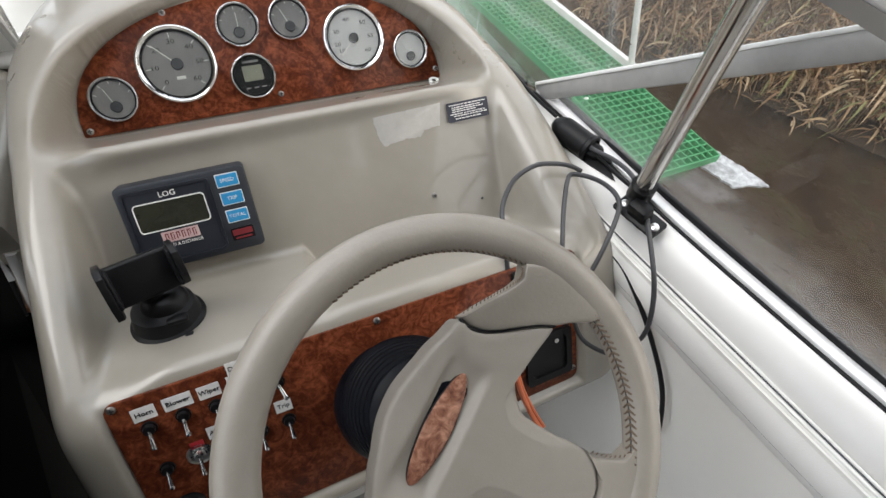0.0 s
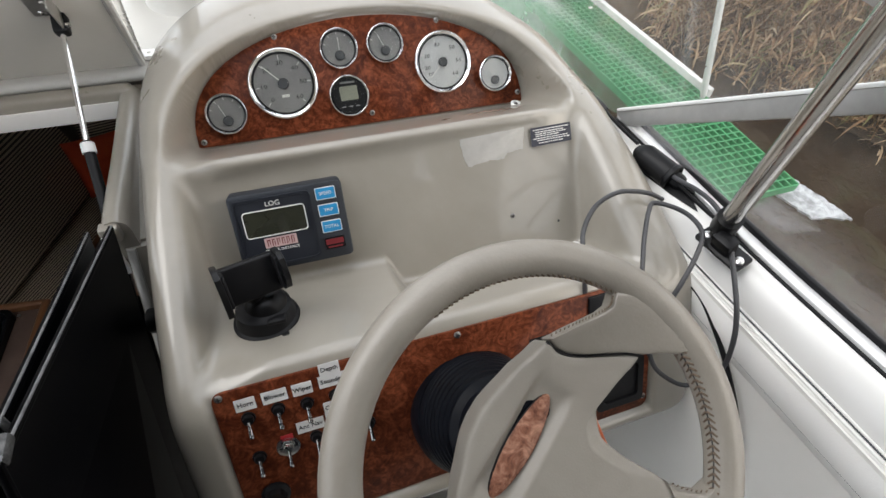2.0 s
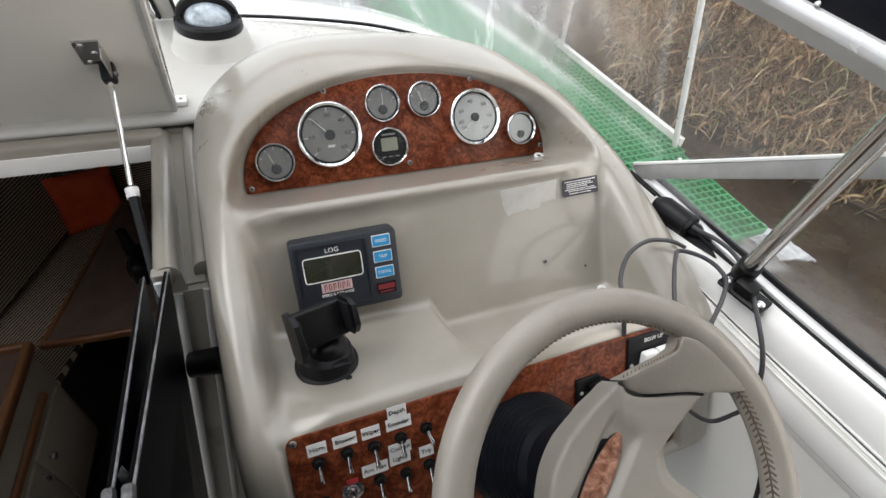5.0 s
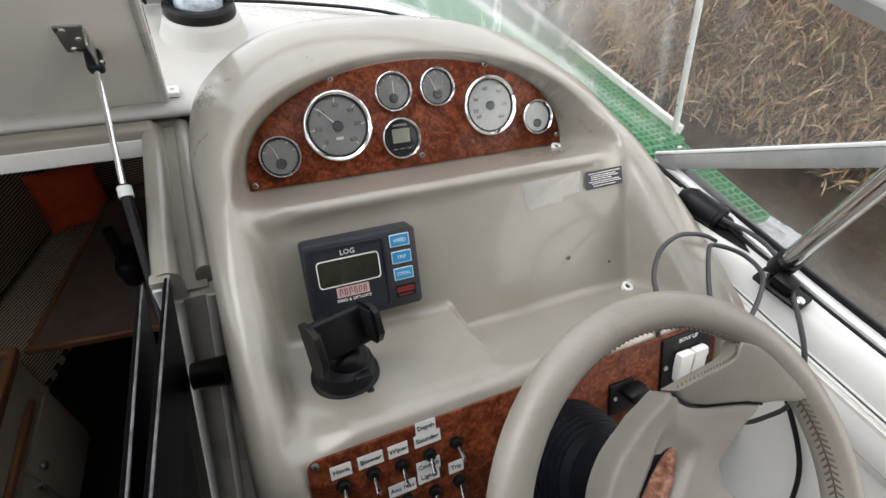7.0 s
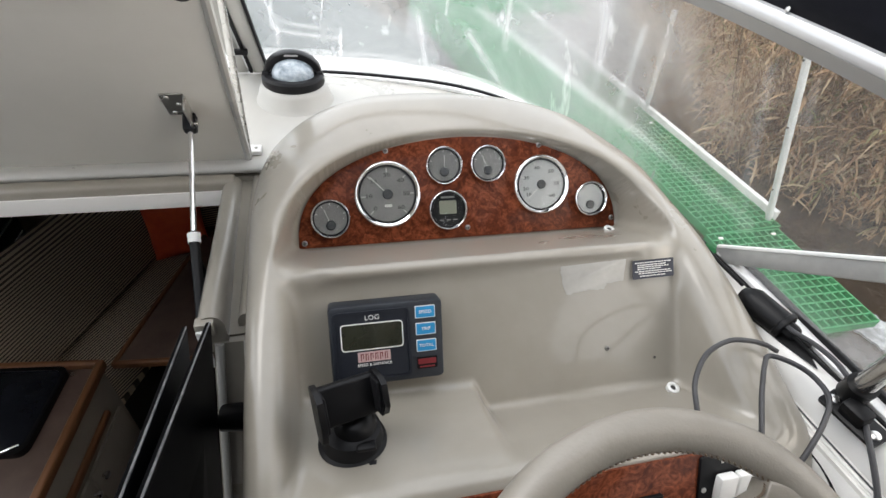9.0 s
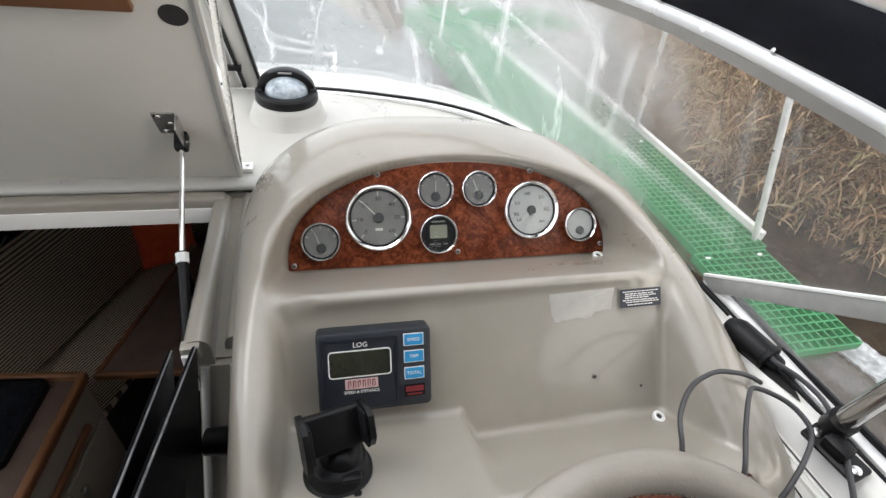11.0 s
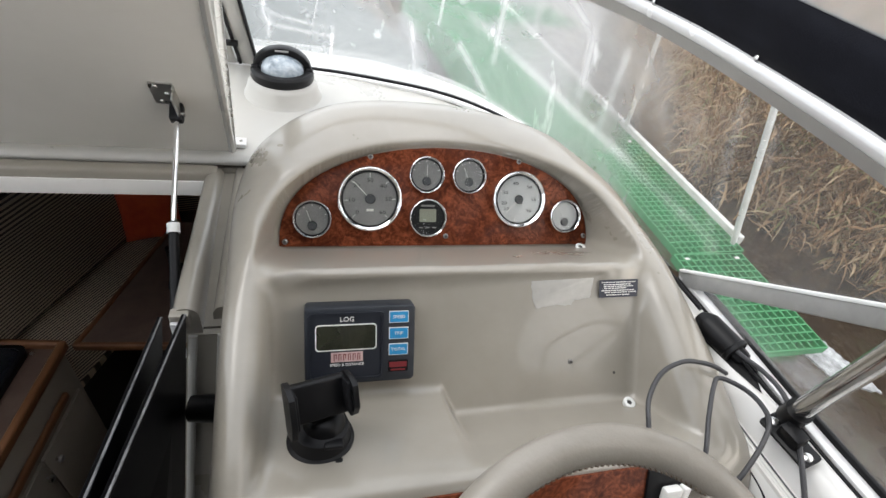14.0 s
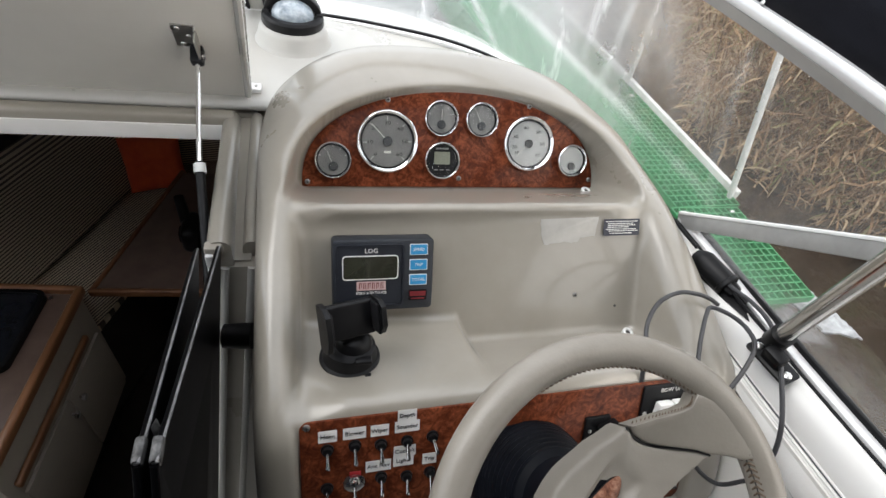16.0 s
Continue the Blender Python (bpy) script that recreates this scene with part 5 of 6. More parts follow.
for i, p in enumerate(bpath[:30]):
    along = (bpath[i + 1] - bpath[max(i - 1, 0)]).normalized()
    outward = Vector((-along.y, along.x, 0)).normalized()
    wide = 0.24 - 0.15 * min(1.0, max(0.0, (i - 14) / 15))
    strip.append([bm.verts.new(p + outward * w + Vector((0, 0, h))) for w, h in ((0.0165, -0.045), (0.0165, -0.014), (0.06, -0.016), (wide - 0.02, -0.026), (wide, -0.036), (wide + 0.004, -0.09))])
for a, b in zip(strip, strip[1:]):
    for k in range(5):
        bm.faces.new((a[k], a[k + 1], b[k + 1], b[k]))
bmesh.ops.recalc_face_normals(bm, faces=bm.faces)
part("outer_margin", bm, LITGELWHITE, plinth)


def glass_streak(points, width):
    """A milky streak down the inside of the glass."""
    path = spline([Vector(p) + Vector((-0.005, -0.007, 0.003)) for p in points], 8)
    bm = bmesh.new()
    uv = bm.loops.layers.uv.new("UVMap")
    into = Vector((-0.6, -0.62, 0.5)).normalized()
    rows = []
    for i, p in enumerate(path):
        d = (path[min(i + 1, len(path) - 1)] - path[max(i - 1, 0)]).normalized()
        s = d.cross(into).normalized() * width
        rows.append((bm.verts.new(p - s), bm.verts.new(p + s), i / (len(path) - 1)))
    for a, b in zip(rows, rows[1:]):
        f = bm.faces.new((a[0], a[1], b[1], b[0]))
        for loop, c in zip(f.loops, ((0, a[2]), (1, a[2]), (1, b[2]), (0, b[2]))):
            loop[uv].uv = c
    ob = part("glass_streak", bm, STREAK, screen, "milky streak on the glass")
    ob.visible_shadow = False


for pts_, w_ in ((((0.003, 0.541, 1.339), (0.035, 0.605, 1.23), (0.062, 0.661, 1.127)), 0.010), (((0.11, 0.527, 1.301), (0.17, 0.535, 1.23), (0.231, 0.537, 1.149)), 0.008), (((0.150, 0.37, 1.50), (0.18, 0.445, 1.355), (0.203, 0.495, 1.251)), 0.008), (((0.224, 0.305, 1.489), (0.265, 0.27, 1.451), (0.286, 0.25, 1.426), (0.309, 0.264, 1.344), (0.336, 0.291, 1.232)), 0.008), (((0.054, 0.464, 1.436), (0.068, 0.542, 1.307)), 0.006), (((-0.046, 0.503, 1.416), (-0.026, 0.532, 1.365)), 0.005), (((-0.33, 0.60, 1.37), (-0.31, 0.66, 1.25), (-0.30, 0.69, 1.21)), 0.004), (((-0.16, 0.53, 1.42), (-0.19, 0.58, 1.36), (-0.21, 0.66, 1.24)), 0.004)):
    glass_streak(pts_, w_ * 1.9)
fore_rail = thing("foredeck_handrail", "low stainless handrail on the foredeck", "rail")
bm = bmesh.new()
sweep(bm, spline([(-0.50, 1.75, 1.16), (-0.375, 1.33, 1.16), (-0.345, 1.05, 1.155), (-0.27, 0.99, 1.150), (-0.14, 0.965, 1.145)], 6), circle(0.0055, 8))
part("tube", bm, STEEL, fore_rail)
for x, y in ((-0.375, 1.33), (-0.335, 1.03), (-0.15, 0.968)):
    bm = bmesh.new()
    rod(bm, (x, y, 1.085), (x, y, 1.152), 0.007, seg=10)
    part("foot", bm, CHROME, fore_rail)
rail_path = spline(top_pts + [(0.36, -0.42, 1.488), (0.385, -0.70, 1.47), (0.43, -1.10, 1.44), (0.50, -1.6, 1.40)], 8)
bm = bmesh.new()
sweep(bm, rail_path, [(x + 0.001, y + 0.0095) for x, y in rounded(0.036, 0.025, 0.0122, 5)])
part("top_rail", bm, RAIL, screen, "silver top rail")
bm = bmesh.new()
sweep(bm, rail_path, [(0.0165, 0.0), (0.0085, -0.0165), (-0.008, -0.0165), (-0.010, 0.0)])
part("glazing_flange", bm, RAILSHADE, screen, "flat flange under the rail, greyed for its shade")
bm = bmesh.new()
m0, m1 = Vector((0.410, -0.112, 1.149)), Vector((0.425, -0.500, 1.446))
sweep(bm, [m0, m1, m1 + (m1 - m0) * 0.05], rounded(0.016, 0.028, 0.003, 2))
part("side_bar", bm, BARALU, screen, "slanting aluminium side bar")
bm = bmesh.new()
sweep(bm, [m0 + Vector((-0.006, 0.006, 0.014)), m1 + Vector((-0.006, 0.006, 0.014))], rounded(0.008, 0.005, 0.001, 2))
part("bar_bead", bm, WHITE, screen, "pale bead along the bar")
for x0, x1 in ((-0.372, -0.384), (-0.418, -0.432)):
    bm = bmesh.new()
    sweep(bm, [Vector((x0, 0.738, 1.118)), Vector((x1 - 0.02, 0.485, 1.50))], rounded(0.034, 0.020, 0.004, 2), up=(0, 1, 0))
    part("centre_post", bm, GELWHITE, screen)
bm = bmesh.new()
sweep(bm, [Vector((-0.392, 0.722, 1.12)), Vector((-0.424, 0.470, 1.50))], rounded(0.008, 0.010, 0.002, 2), up=(0, 1, 0))
part("post_gasket", bm, RUBBER, screen)
bm = bmesh.new()
sweep(bm, [Vector((-0.351, 0.728, 1.12)), Vector((-0.383, 0.474, 1.50))], rounded(0.007, 0.014, 0.002, 2), up=(0, 1, 0))
part("post_gasket", bm, RUBBER, screen)
bm = bmesh.new()
box(bm, (-0.405, 0.660, 1.192), (0.040, 0.016, 0.012), 0.003)
part("catch", bm, BLACK, screen)
quarter = thing("side_window", "clear side window below the slanting bar, pale reflection painted along its foot", "window")
bm = bmesh.new()
vs = [bm.verts.new(v) for v in ((0.416, -0.118, 1.150), (0.446, -0.42, 1.155), (0.468, -0.62, 1.155), (0.502, -0.86, 1.155), (0.605, -1.6, 1.155), (0.50, -1.6, 1.40), (0.43, -1.10, 1.44), (0.385, -0.70, 1.47), (0.425, -0.500, 1.446))]
bm.faces.new(vs)
bmesh.ops.triangulate(bm, faces=bm.faces)
g = part("glass", bm, GLASSCLEAR, quarter)
g.visible_shadow = False
bm = bmesh.new()
edge_pts = [bpath[-1].lerp(tpath[-1], k / 8) + Vector((0.012, 0.012, 0)) * math.sin(math.pi * k / 8) for k in range(9)]
vs = [bm.verts.new(v) for v in [Vector((0.410, -0.110, 1.152)), Vector((0.425, -0.500, 1.446)), Vector((0.36, -0.42, 1.488))] + edge_pts[::-1]]
bm.faces.new(vs)
bmesh.ops.triangulate(bm, faces=bm.faces)
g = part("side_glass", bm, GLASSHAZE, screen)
g.visible_shadow = False

# canvas along the top rail
canvas = thing("canopy_edge", "black canvas canopy edge fastened above the window rail", "canopy")
bm = bmesh.new()
ro = []
for i, p in enumerate(rail_path[26:]):
    wob = 0.004 * math.sin(i * 0.9)
    ro.append([bm.verts.new(p + Vector(v)) for v in ((-0.012, 0, 0.018), (-0.021 + wob, -0.008, 0.040), (-0.035, -0.016 + wob, 0.070), (-0.049, -0.024, 0.101))])
for a, b in zip(ro, ro[1:]):
    for k in range(3):
        bm.faces.new((a[k], b[k], b[k + 1], a[k + 1]))
sheet = part("cloth", bm, CANVAS, canvas)
so = sheet.modifiers.new("thick", "SOLIDIFY")
so.thickness = 0.004
for i in range(30, len(rail_path) - 4, 7):
    bm = bmesh.new()
    lathe(bm, [(0.0035, 0), (0.0035, 0.0012), (0.002, 0.0022), (0, 0.0024)], axis_matrix(rail_path[i] + Vector((-0.0165, -0.003, 0.0225)), (-1, 0, 0.3)), 12)
    part("press_stud", bm, STEEL, canvas)

bm = bmesh.new()
ro = [[bm.verts.new(p + Vector(v)) for v in ((-0.049, -0.024, 0.100), (-0.062, -0.03, 0.22), (-0.085, -0.035, 0.36), (-0.125, -0.04, 0.50))] for p in rail_path[26:67]]
for a, b in zip(ro, ro[1:]):
    for k in range(3):
        bm.faces.new((a[k], b[k], b[k + 1], a[k + 1]))
g = part("clear_curtain", bm, GLASSVINYL, canvas, "cloudy clear vinyl window")
g.visible_shadow = False

# added black sheet, out of view, that keeps bright sky off the tray
bm = bmesh.new()
ro = [[bm.verts.new(p + Vector((dx + 0.004 * math.sin(1.1 * i + 9 * dz), -0.03, dz))) for dx, dz in ((-0.046, 0.088), (-0.062, 0.24), (-0.085, 0.40), (-0.120, 0.66))] for i, p in enumerate(rail_path[66:])]
for a, b in zip(ro, ro[1:]):
    for k in range(3):
        bm.faces.new((a[k], b[k], b[k + 1], a[k + 1]))
sheet = part("side_shade", bm, CANVAS, canvas, "unseen black sheet added to block light from the side")
so = sheet.modifiers.new("thick", "SOLIDIFY")
so.thickness = 0.004

# added dark roof, out of view, that holds back light from overhead
roof = thing("shade_canopy", "unseen dark canopy roof added to shade the cockpit", "canopy")
bm = bmesh.new()
ro = []
for i in range(13):
    y = -0.62 - 0.110 * i
    ro.append([bm.verts.new((x, y, 2.02 + 0.08 * math.cos((x + 0.7) / 1.2 * 1.2) + 0.008 * math.sin(i * 1.7 + x * 3))) for x in np.linspace(-1.35, 0.34, 12)])
for a, b in zip(ro, ro[1:]):
    for k in range(11):
        bm.faces.new((a[k], b[k], b[k + 1], a[k + 1]))
sheet = part("cloth", bm, CANVAS, roof)
so = sheet.modifiers.new("thick", "SOLIDIFY")
so.thickness = 0.006

# added dark sheet behind the helm that cuts light from aft
bm = bmesh.new()
ro = []
for i in range(15):
    x = -1.9 + 0.19 * i
    ro.append([bm.verts.new((x, -1.95 + 0.02 * math.sin(i * 1.3 + k), 0.05 + 0.258 * k)) for k in range(9)])
for a, b in zip(ro, ro[1:]):
    for k in range(8):
        bm.faces.new((a[k], b[k], b[k + 1], a[k + 1]))
sheet = part("aft_shade", bm, CANVAS, roof)
so = sheet.modifiers.new("thick", "SOLIDIFY")
so.thickness = 0.006

# canopy hoop leg with its deck bracket
hoop = thing("canopy_hoop", "stainless canopy hoop tube in a black deck bracket", "canopy frame")
d = Vector((-0.264, -0.158, 0.951)).normalized()
t0 = Vector((0.392, -0.388, 1.176))
bm = bmesh.new()
rod(bm, t0 + d * 0.012, t0 + d * 0.75, 0.0125, seg=24)
part("tube", bm, POLISHED, hoop, "polished stainless tube")
bm = bmesh.new()
rod(bm, t0 - d * 0.012, t0 + d * 0.016, 0.017, seg=24)
part("socket", bm, BLACK, hoop)
bm = bmesh.new()
dm = axis_matrix((0.384, -0.410, 1.150), (-0.35, 0.0, 0.94), (0.16, -1, 0))
slab(bm, rounded(0.072, 0.030, 0.004), 0.005, dm, 0.001)
part("base_plate", bm, BLACK, hoop)
bm = bmesh.new()
box(bm, (0, 0, 0.014), (0.030, 0.020, 0.026), 0.004, 2, dm)
part("lug", bm, BLACK, hoop)
for x in (-0.026, 0.027):
    bm = bmesh.new()
    lathe(bm, [(0.0065, 0), (0.006, 0.002), (0.003, 0.0035), (0, 0.0037)], dm @ Matrix.Translation((x, -0.001, 0.005)), 16)
    part("bolt", bm, STEEL, hoop)

# twelve-volt socket and its leads
sock = thing("power_socket", "black twelve-volt power socket lying on the coaming", "power socket")
sa, sb = Vector((0.381, -0.212, 1.158)), Vector((0.400, -0.277, 1.155))
sd = (sb - sa).normalized()
bm = bmesh.new()
lathe(bm, [(0.0, -0.012), (0.008, -0.010), (0.016, 0.0), (0.0195, 0.008), (0.0195, 0.056), (0.0212, 0.058), (0.0212, 0.064), (0.017, 0.066), (0.015, 0.060)], axis_matrix(sa, sd), 32)
part("body", bm, BLACK, sock)
bm = bmesh.new()
lathe(bm, [(0.013, 0.052), (0.013, 0.074), (0.011, 0.080), (0.006, 0.083), (0.005, 0.098), (0.0036, 0.102), (0, 0.102)], axis_matrix(sa, sd), 8)
part("plug", bm, RUBBER, sock)
bm = bmesh.new()
slab(bm, [(-0.010, 0.04), (0.016, 0.04), (0.018, -0.03), (0.010, -0.075), (-0.001, -0.098), (-0.006, -0.05)], 0.003, axis_matrix((0.388, -0.243, 1.139), (-0.45, 0.05, 0.9), (0.98, 0.12, 0.2)), 0.0005)
part("bracket", bm, BLACK, sock)


def cable(name, label, points, r, material):
    t = thing(name, label, "cable", "loose helm cables")
    bm = bmesh.new()
    sweep(bm, spline(points, 8), circle(r, 8))
    part("lead", bm, material, t)

# ---- cabin below ----
cab = thing("cabin_shell", "dark fabric-lined cabin walls and overhead", "cabin wall", kind="structure")
for c, s in (((-1.0, 2.35, 0.15), (2.6, 0.04, 1.9)), ((-2.0, 1.0, 0.15), (0.04, 2.8, 1.9)), ((0.1, 1.1, 0.10), (0.04, 2.5, 1.9)), ((-1.0, 1.33, 1.06), (2.1, 2.0, 0.02))):
    bm = bmesh.new()
    box(bm, c, s)
    part("panel", bm, CABINLINING, cab)
bm = bmesh.new()
box(bm, (-0.95, 1.0, -0.72), (2.2, 2.8, 0.04))
tagged(finish("cabin_floor", bm, CARPET), "dark carpeted cabin floor", "floor", kind="structure")
bm = bmesh.new()
box(bm, (0.03, -0.10, 0.14), (0.74, 0.03, 1.72))
tagged(finish("bulkhead", bm, GELCOAT), "cream bulkhead under the helm", "wall", kind="structure")
bm = bmesh.new()
box(bm, (-1.19, -0.14, -0.34), (1.69, 0.03, 0.72))
tagged(finish("companionway_sill", bm, GELCOAT), "cream companionway sill", "wall", kind="structure")

# galley
galley = thing("galley_unit", "cream galley cabinet with teak-edged brown top", "cabinet")
GA = Matrix.Translation((-1.018, 0.584, 0.165)) @ Matrix.Rotation(radians(-6), 4, "Z")
bm = bmesh.new()
box(bm, (-0.28, -0.31, -0.3175), (0.55, 0.62, 0.555), 0.006, 2, GA)
part("body", bm, LOCKER, galley)
# recess below the cabinet doors, coloured near-black for its shade
bm = bmesh.new()
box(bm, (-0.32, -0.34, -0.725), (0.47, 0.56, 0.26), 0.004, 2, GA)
part("plinth", bm, CARPET, galley, "recessed plinth painted dark for its shade")
bm = bmesh.new()
box(bm, (-0.28, -0.31, -0.020), (0.56, 0.63, 0.030), 0.004, 2, GA)
part("top", bm, LAMINATE, galley, "brown laminate worktop")
for c, s in (((0.0, -0.31, 0.0), (0.024, 0.64, 0.040)), ((-0.28, 0.0, 0.0), (0.56, 0.024, 0.040))):
    bm = bmesh.new()
    box(bm, c, s, 0.008, 3, GA)
    part("fiddle", bm, TEAK, galley, "rounded teak fiddle rail")
bm = bmesh.new()
box(bm, (0.006, -0.34, -0.145), (0.018, 0.50, 0.030), 0.007, 3, GA)
part("grab_rail", bm, TEAK, galley)
for c, s in (((0.0, -0.16, -0.395), (0.012, 0.26, 0.37)), ((0.0, -0.44, -0.395), (0.012, 0.29, 0.37))):
    bm = bmesh.new()
    box(bm, c, s, 0.003, 2, GA)
    door = part("door", bm, LOCKER, galley)
    bm = bmesh.new()
    ky = -0.255 if c[1] > -0.3 else -0.32
    lathe(bm, [(0.006, 0), (0.006, 0.008), (0.013, 0.012), (0.012, 0.020), (0, 0.022)], GA @ axis_matrix((0.006, ky, -0.27), (1, 0, 0)), 16)
    part("knob", bm, STEEL, door)
hob = thing("hob", "black glass-lidded hob set in the galley top", "hob")
bm = bmesh.new()
slab(bm, rounded(0.36, 0.29, 0.03), 0.020, GA @ Matrix.Translation((-0.27, -0.165, -0.004)), 0.006)
part("lid", bm, COOKTOP, hob)
bm = bmesh.new()
ring_slab(bm, rounded(0.37, 0.30, 0.03), rounded(0.345, 0.275, 0.03), 0.024, GA @ Matrix.Translation((-0.27, -0.165, -0.004)))
part("frame", bm, BLACK, hob)
bm = bmesh.new()
lathe(bm, [(0.006, 0), (0.006, 0.003), (0, 0.004)], GA @ Matrix.Translation((-0.075, -0.035, 0.002)), 12)
part("stud", bm, STEEL, hob)
bm = bmesh.new()
sweep(bm, [GA @ Vector(v) for v in ((-0.40, -0.295, 0.016), (-0.37, -0.312, 0.022), (-0.15, -0.312, 0.022), (-0.11, -0.285, 0.016))], circle(0.005, 8))
part("bail", bm, CHROME, hob)

# table
table = thing("cabin_table", "dark cabin table with teak edging", "table")
bm = bmesh.new()
slab(bm, [(-1.031, 0.683), (-0.42, 0.64), (-0.42, 1.36), (-0.815, 1.37)], 0.024, Matrix.Translation((0, 0, 0.026)), 0.003)
part("tabletop", bm, LAMINATE, table)
for a, b in (((-1.042, 0.676, 0.040), (-0.42, 0.632, 0.040)), ((-1.040, 0.670, 0.040), (-0.820, 1.38, 0.040))):
    bm = bmesh.new()
    sweep(bm, [Vector(a), Vector(b)], rounded(0.020, 0.034, 0.007, 3))
    part("edging", bm, TEAK, table, "teak edge strip")
bm = bmesh.new()
rod(bm, (-0.62, 1.0, 0.03), (-0.62, 1.0, -0.70), 0.035)
part("pedestal", bm, STEEL, table)

# striped settee
sofa = thing("settee", "brown striped cabin settee following the hull side", "sofa")
seat = [(-1.62, 0.30), (-1.36, 0.88), (-1.12, 1.45), (-1.02, 1.68), (-0.35, 1.80), (-0.35, 1.25), (-0.88, 1.20), (-1.00, 0.80), (-1.09, 0.56), (-1.16, 0.40), (-1.35, 0.20)]
bm = bmesh.new()
slab(bm, seat, 0.035, Matrix.Translation((0, 0, -0.165)), 0.012)
part("seat_cushion", bm, STRIPEA, sofa)
# plinth coloured near-black to paint the shade under the table
bm = bmesh.new()
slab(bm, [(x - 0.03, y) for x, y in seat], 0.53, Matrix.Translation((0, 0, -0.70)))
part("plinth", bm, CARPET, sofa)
for a, b, name in (((-1.64, 0.20), (-1.06, 1.55), "back_cushion"), ((-1.06, 1.62), (-0.30, 1.78), "back_cushion")):
    a, b = Vector((*a, -0.10)), Vector((*b, -0.10))
    bm = bmesh.new()
    sweep(bm, [a.lerp(b, k / 10) for k in range(11)], [(0.0, -0.02), (0.03, 0.0), (-0.05, 0.34), (-0.10, 0.40), (-0.17, 0.38), (-0.16, -0.02)])
    part(name, bm, STRIPEB, sofa)
cush = thing("scatter_cushion", "bright orange-red scatter cushion leaning on the settee", "cushion", m=Matrix.Translation((-0.968, 1.49, 0.01)) @ Matrix.Rotation(radians(13), 4, "Z") @ Matrix.Rotation(radians(74), 4, "X"))
bm = bmesh.new()
n_ = 16
gridv = {}
for s_ in (-1, 1):
    for i in range(n_ + 1):
        for j in range(n_ + 1):
            u, v = i / n_ * 2 - 1, j / n_ * 2 - 1
            h = 0.045 * (max(0, 1 - u ** 4) * max(0, 1 - v ** 4)) ** 0.6
            h += 0.004 * noise.noise((u * 2.2, v * 2.2, s_))
            k = 1 - 0.05 * (1 - abs(u * v))
            edge_ = i in (0, n_) or j in (0, n_)
            gridv[s_, i, j] = gridv[-1, i, j] if s_ == 1 and edge_ else bm.verts.new((0.128 * u * k, 0.140 * v * k, s_ * h if not edge_ else 0))
    for i in range(n_):
        for j in range(n_):
            f = [gridv[s_, i, j], gridv[s_, i + 1, j], gridv[s_, i + 1, j + 1], gridv[s_, i, j + 1]]
            bm.faces.new(f if s_ == 1 else f[::-1])
part("cover", bm, CUSHION, cush, sharp=70)

# folded smoked doors
for a, b in ((Vector((-0.391, -0.128, 1.122)), Vector((-0.393, -0.480, 1.2425))), (Vector((-0.421, -0.128, 1.118)), Vector((-0.407, -0.478, 1.2405)))):
    d_ = thing("companionway_door", "smoked acrylic bifold door with aluminium edge, folded open", "door", "bifold doors")
    bm = bmesh.new()
    w = Vector((0.003, 0, 0))
    low_a, low_b = a + 0.86 * JD, b + Vector((-0.05, -0.40, -0.74))
    vs = [[bm.verts.new(q + s * w) for q in (a, b, low_b, low_a)] for s in (-1, 1)]
    bm.faces.new(vs[0])
    bm.faces.new(vs[1][::-1])
    for i in range(4):
        j = (i + 1) % 4
        bm.faces.new((vs[0][i], vs[1][i], vs[1][j], vs[0][j]))
    bmesh.ops.recalc_face_normals(bm, faces=bm.faces)
    part("panel", bm, SMOKED, d_)
    bm = bmesh.new()
    sweep(bm, [a, b], rounded(0.0065, 0.008, 0.002, 2))
    part("top_channel", bm, SMOKED, d_)
    bm = bmesh.new()
    sweep(bm, [a + Vector((0.0025, 0, 0.0042)), b + Vector((0.0025, 0, 0.0042))], circle(0.0013, 6))
    part("edge_strip", bm, WORNEDGE, d_, "worn grey edge")
    bm = bmesh.new()
    sweep(bm, [b, low_b], rounded(0.0065, 0.006, 0.002, 2), up=(0, 1, 0))
    part("end_channel", bm, SMOKED, d_)
    bm = bmesh.new()
    box(bm, b + Vector((0, 0.012, -0.002)), (0.0090, 0.024, 0.012), 0.003)
    part("corner_cap", bm, SCUFFED, d_, "scuffed metal corner cap")
tape = thing("torn_tape", "torn scrap of pale tape between the folded doors", "tape")
bm = bmesh.new()
slab(bm, [(-0.006, 0.0), (0.006, 0.004), (0.005, 0.022), (0.001, 0.040), (-0.005, 0.030), (-0.003, 0.012)], 0.0008, axis_matrix((-0.399, -0.455, 1.205), (-0.1, -0.9, 0.4), (1, 0, 0)), 0.0002)
part("scrap", bm, SCUFFED, tape)
board = thing("chalk_sign", "black sign with pale scrawled lettering on the cabin side", "sign")
bm = bmesh.new()
box(bm, (-1.86, 1.70, -0.20), (0.012, 0.36, 0.40), 0.003)
part("board", bm, BLACK, board)
for k, (y0, y1, zz) in enumerate(((1.60, 1.84, -0.12), (1.62, 1.86, -0.22), (1.66, 1.82, -0.29))):
    bm = bmesh.new()
    box(bm, (-1.852, (y0 + y1) / 2, zz), (0.003, y1 - y0, 0.012), 0.001)
    part("lettering", bm, PAPER, board)
batten = thing("batten", "thin pale batten on the dark cabin side", "batten")
bm = bmesh.new()
rod(bm, (-1.50, 1.60, -0.045), (-1.50, 1.88, -0.145), 0.004, seg=10)
part("strip", bm, PAPER, batten)
hook = thing("door_hook", "black door retainer on the jamb", "door stop")
bm = bmesh.new()
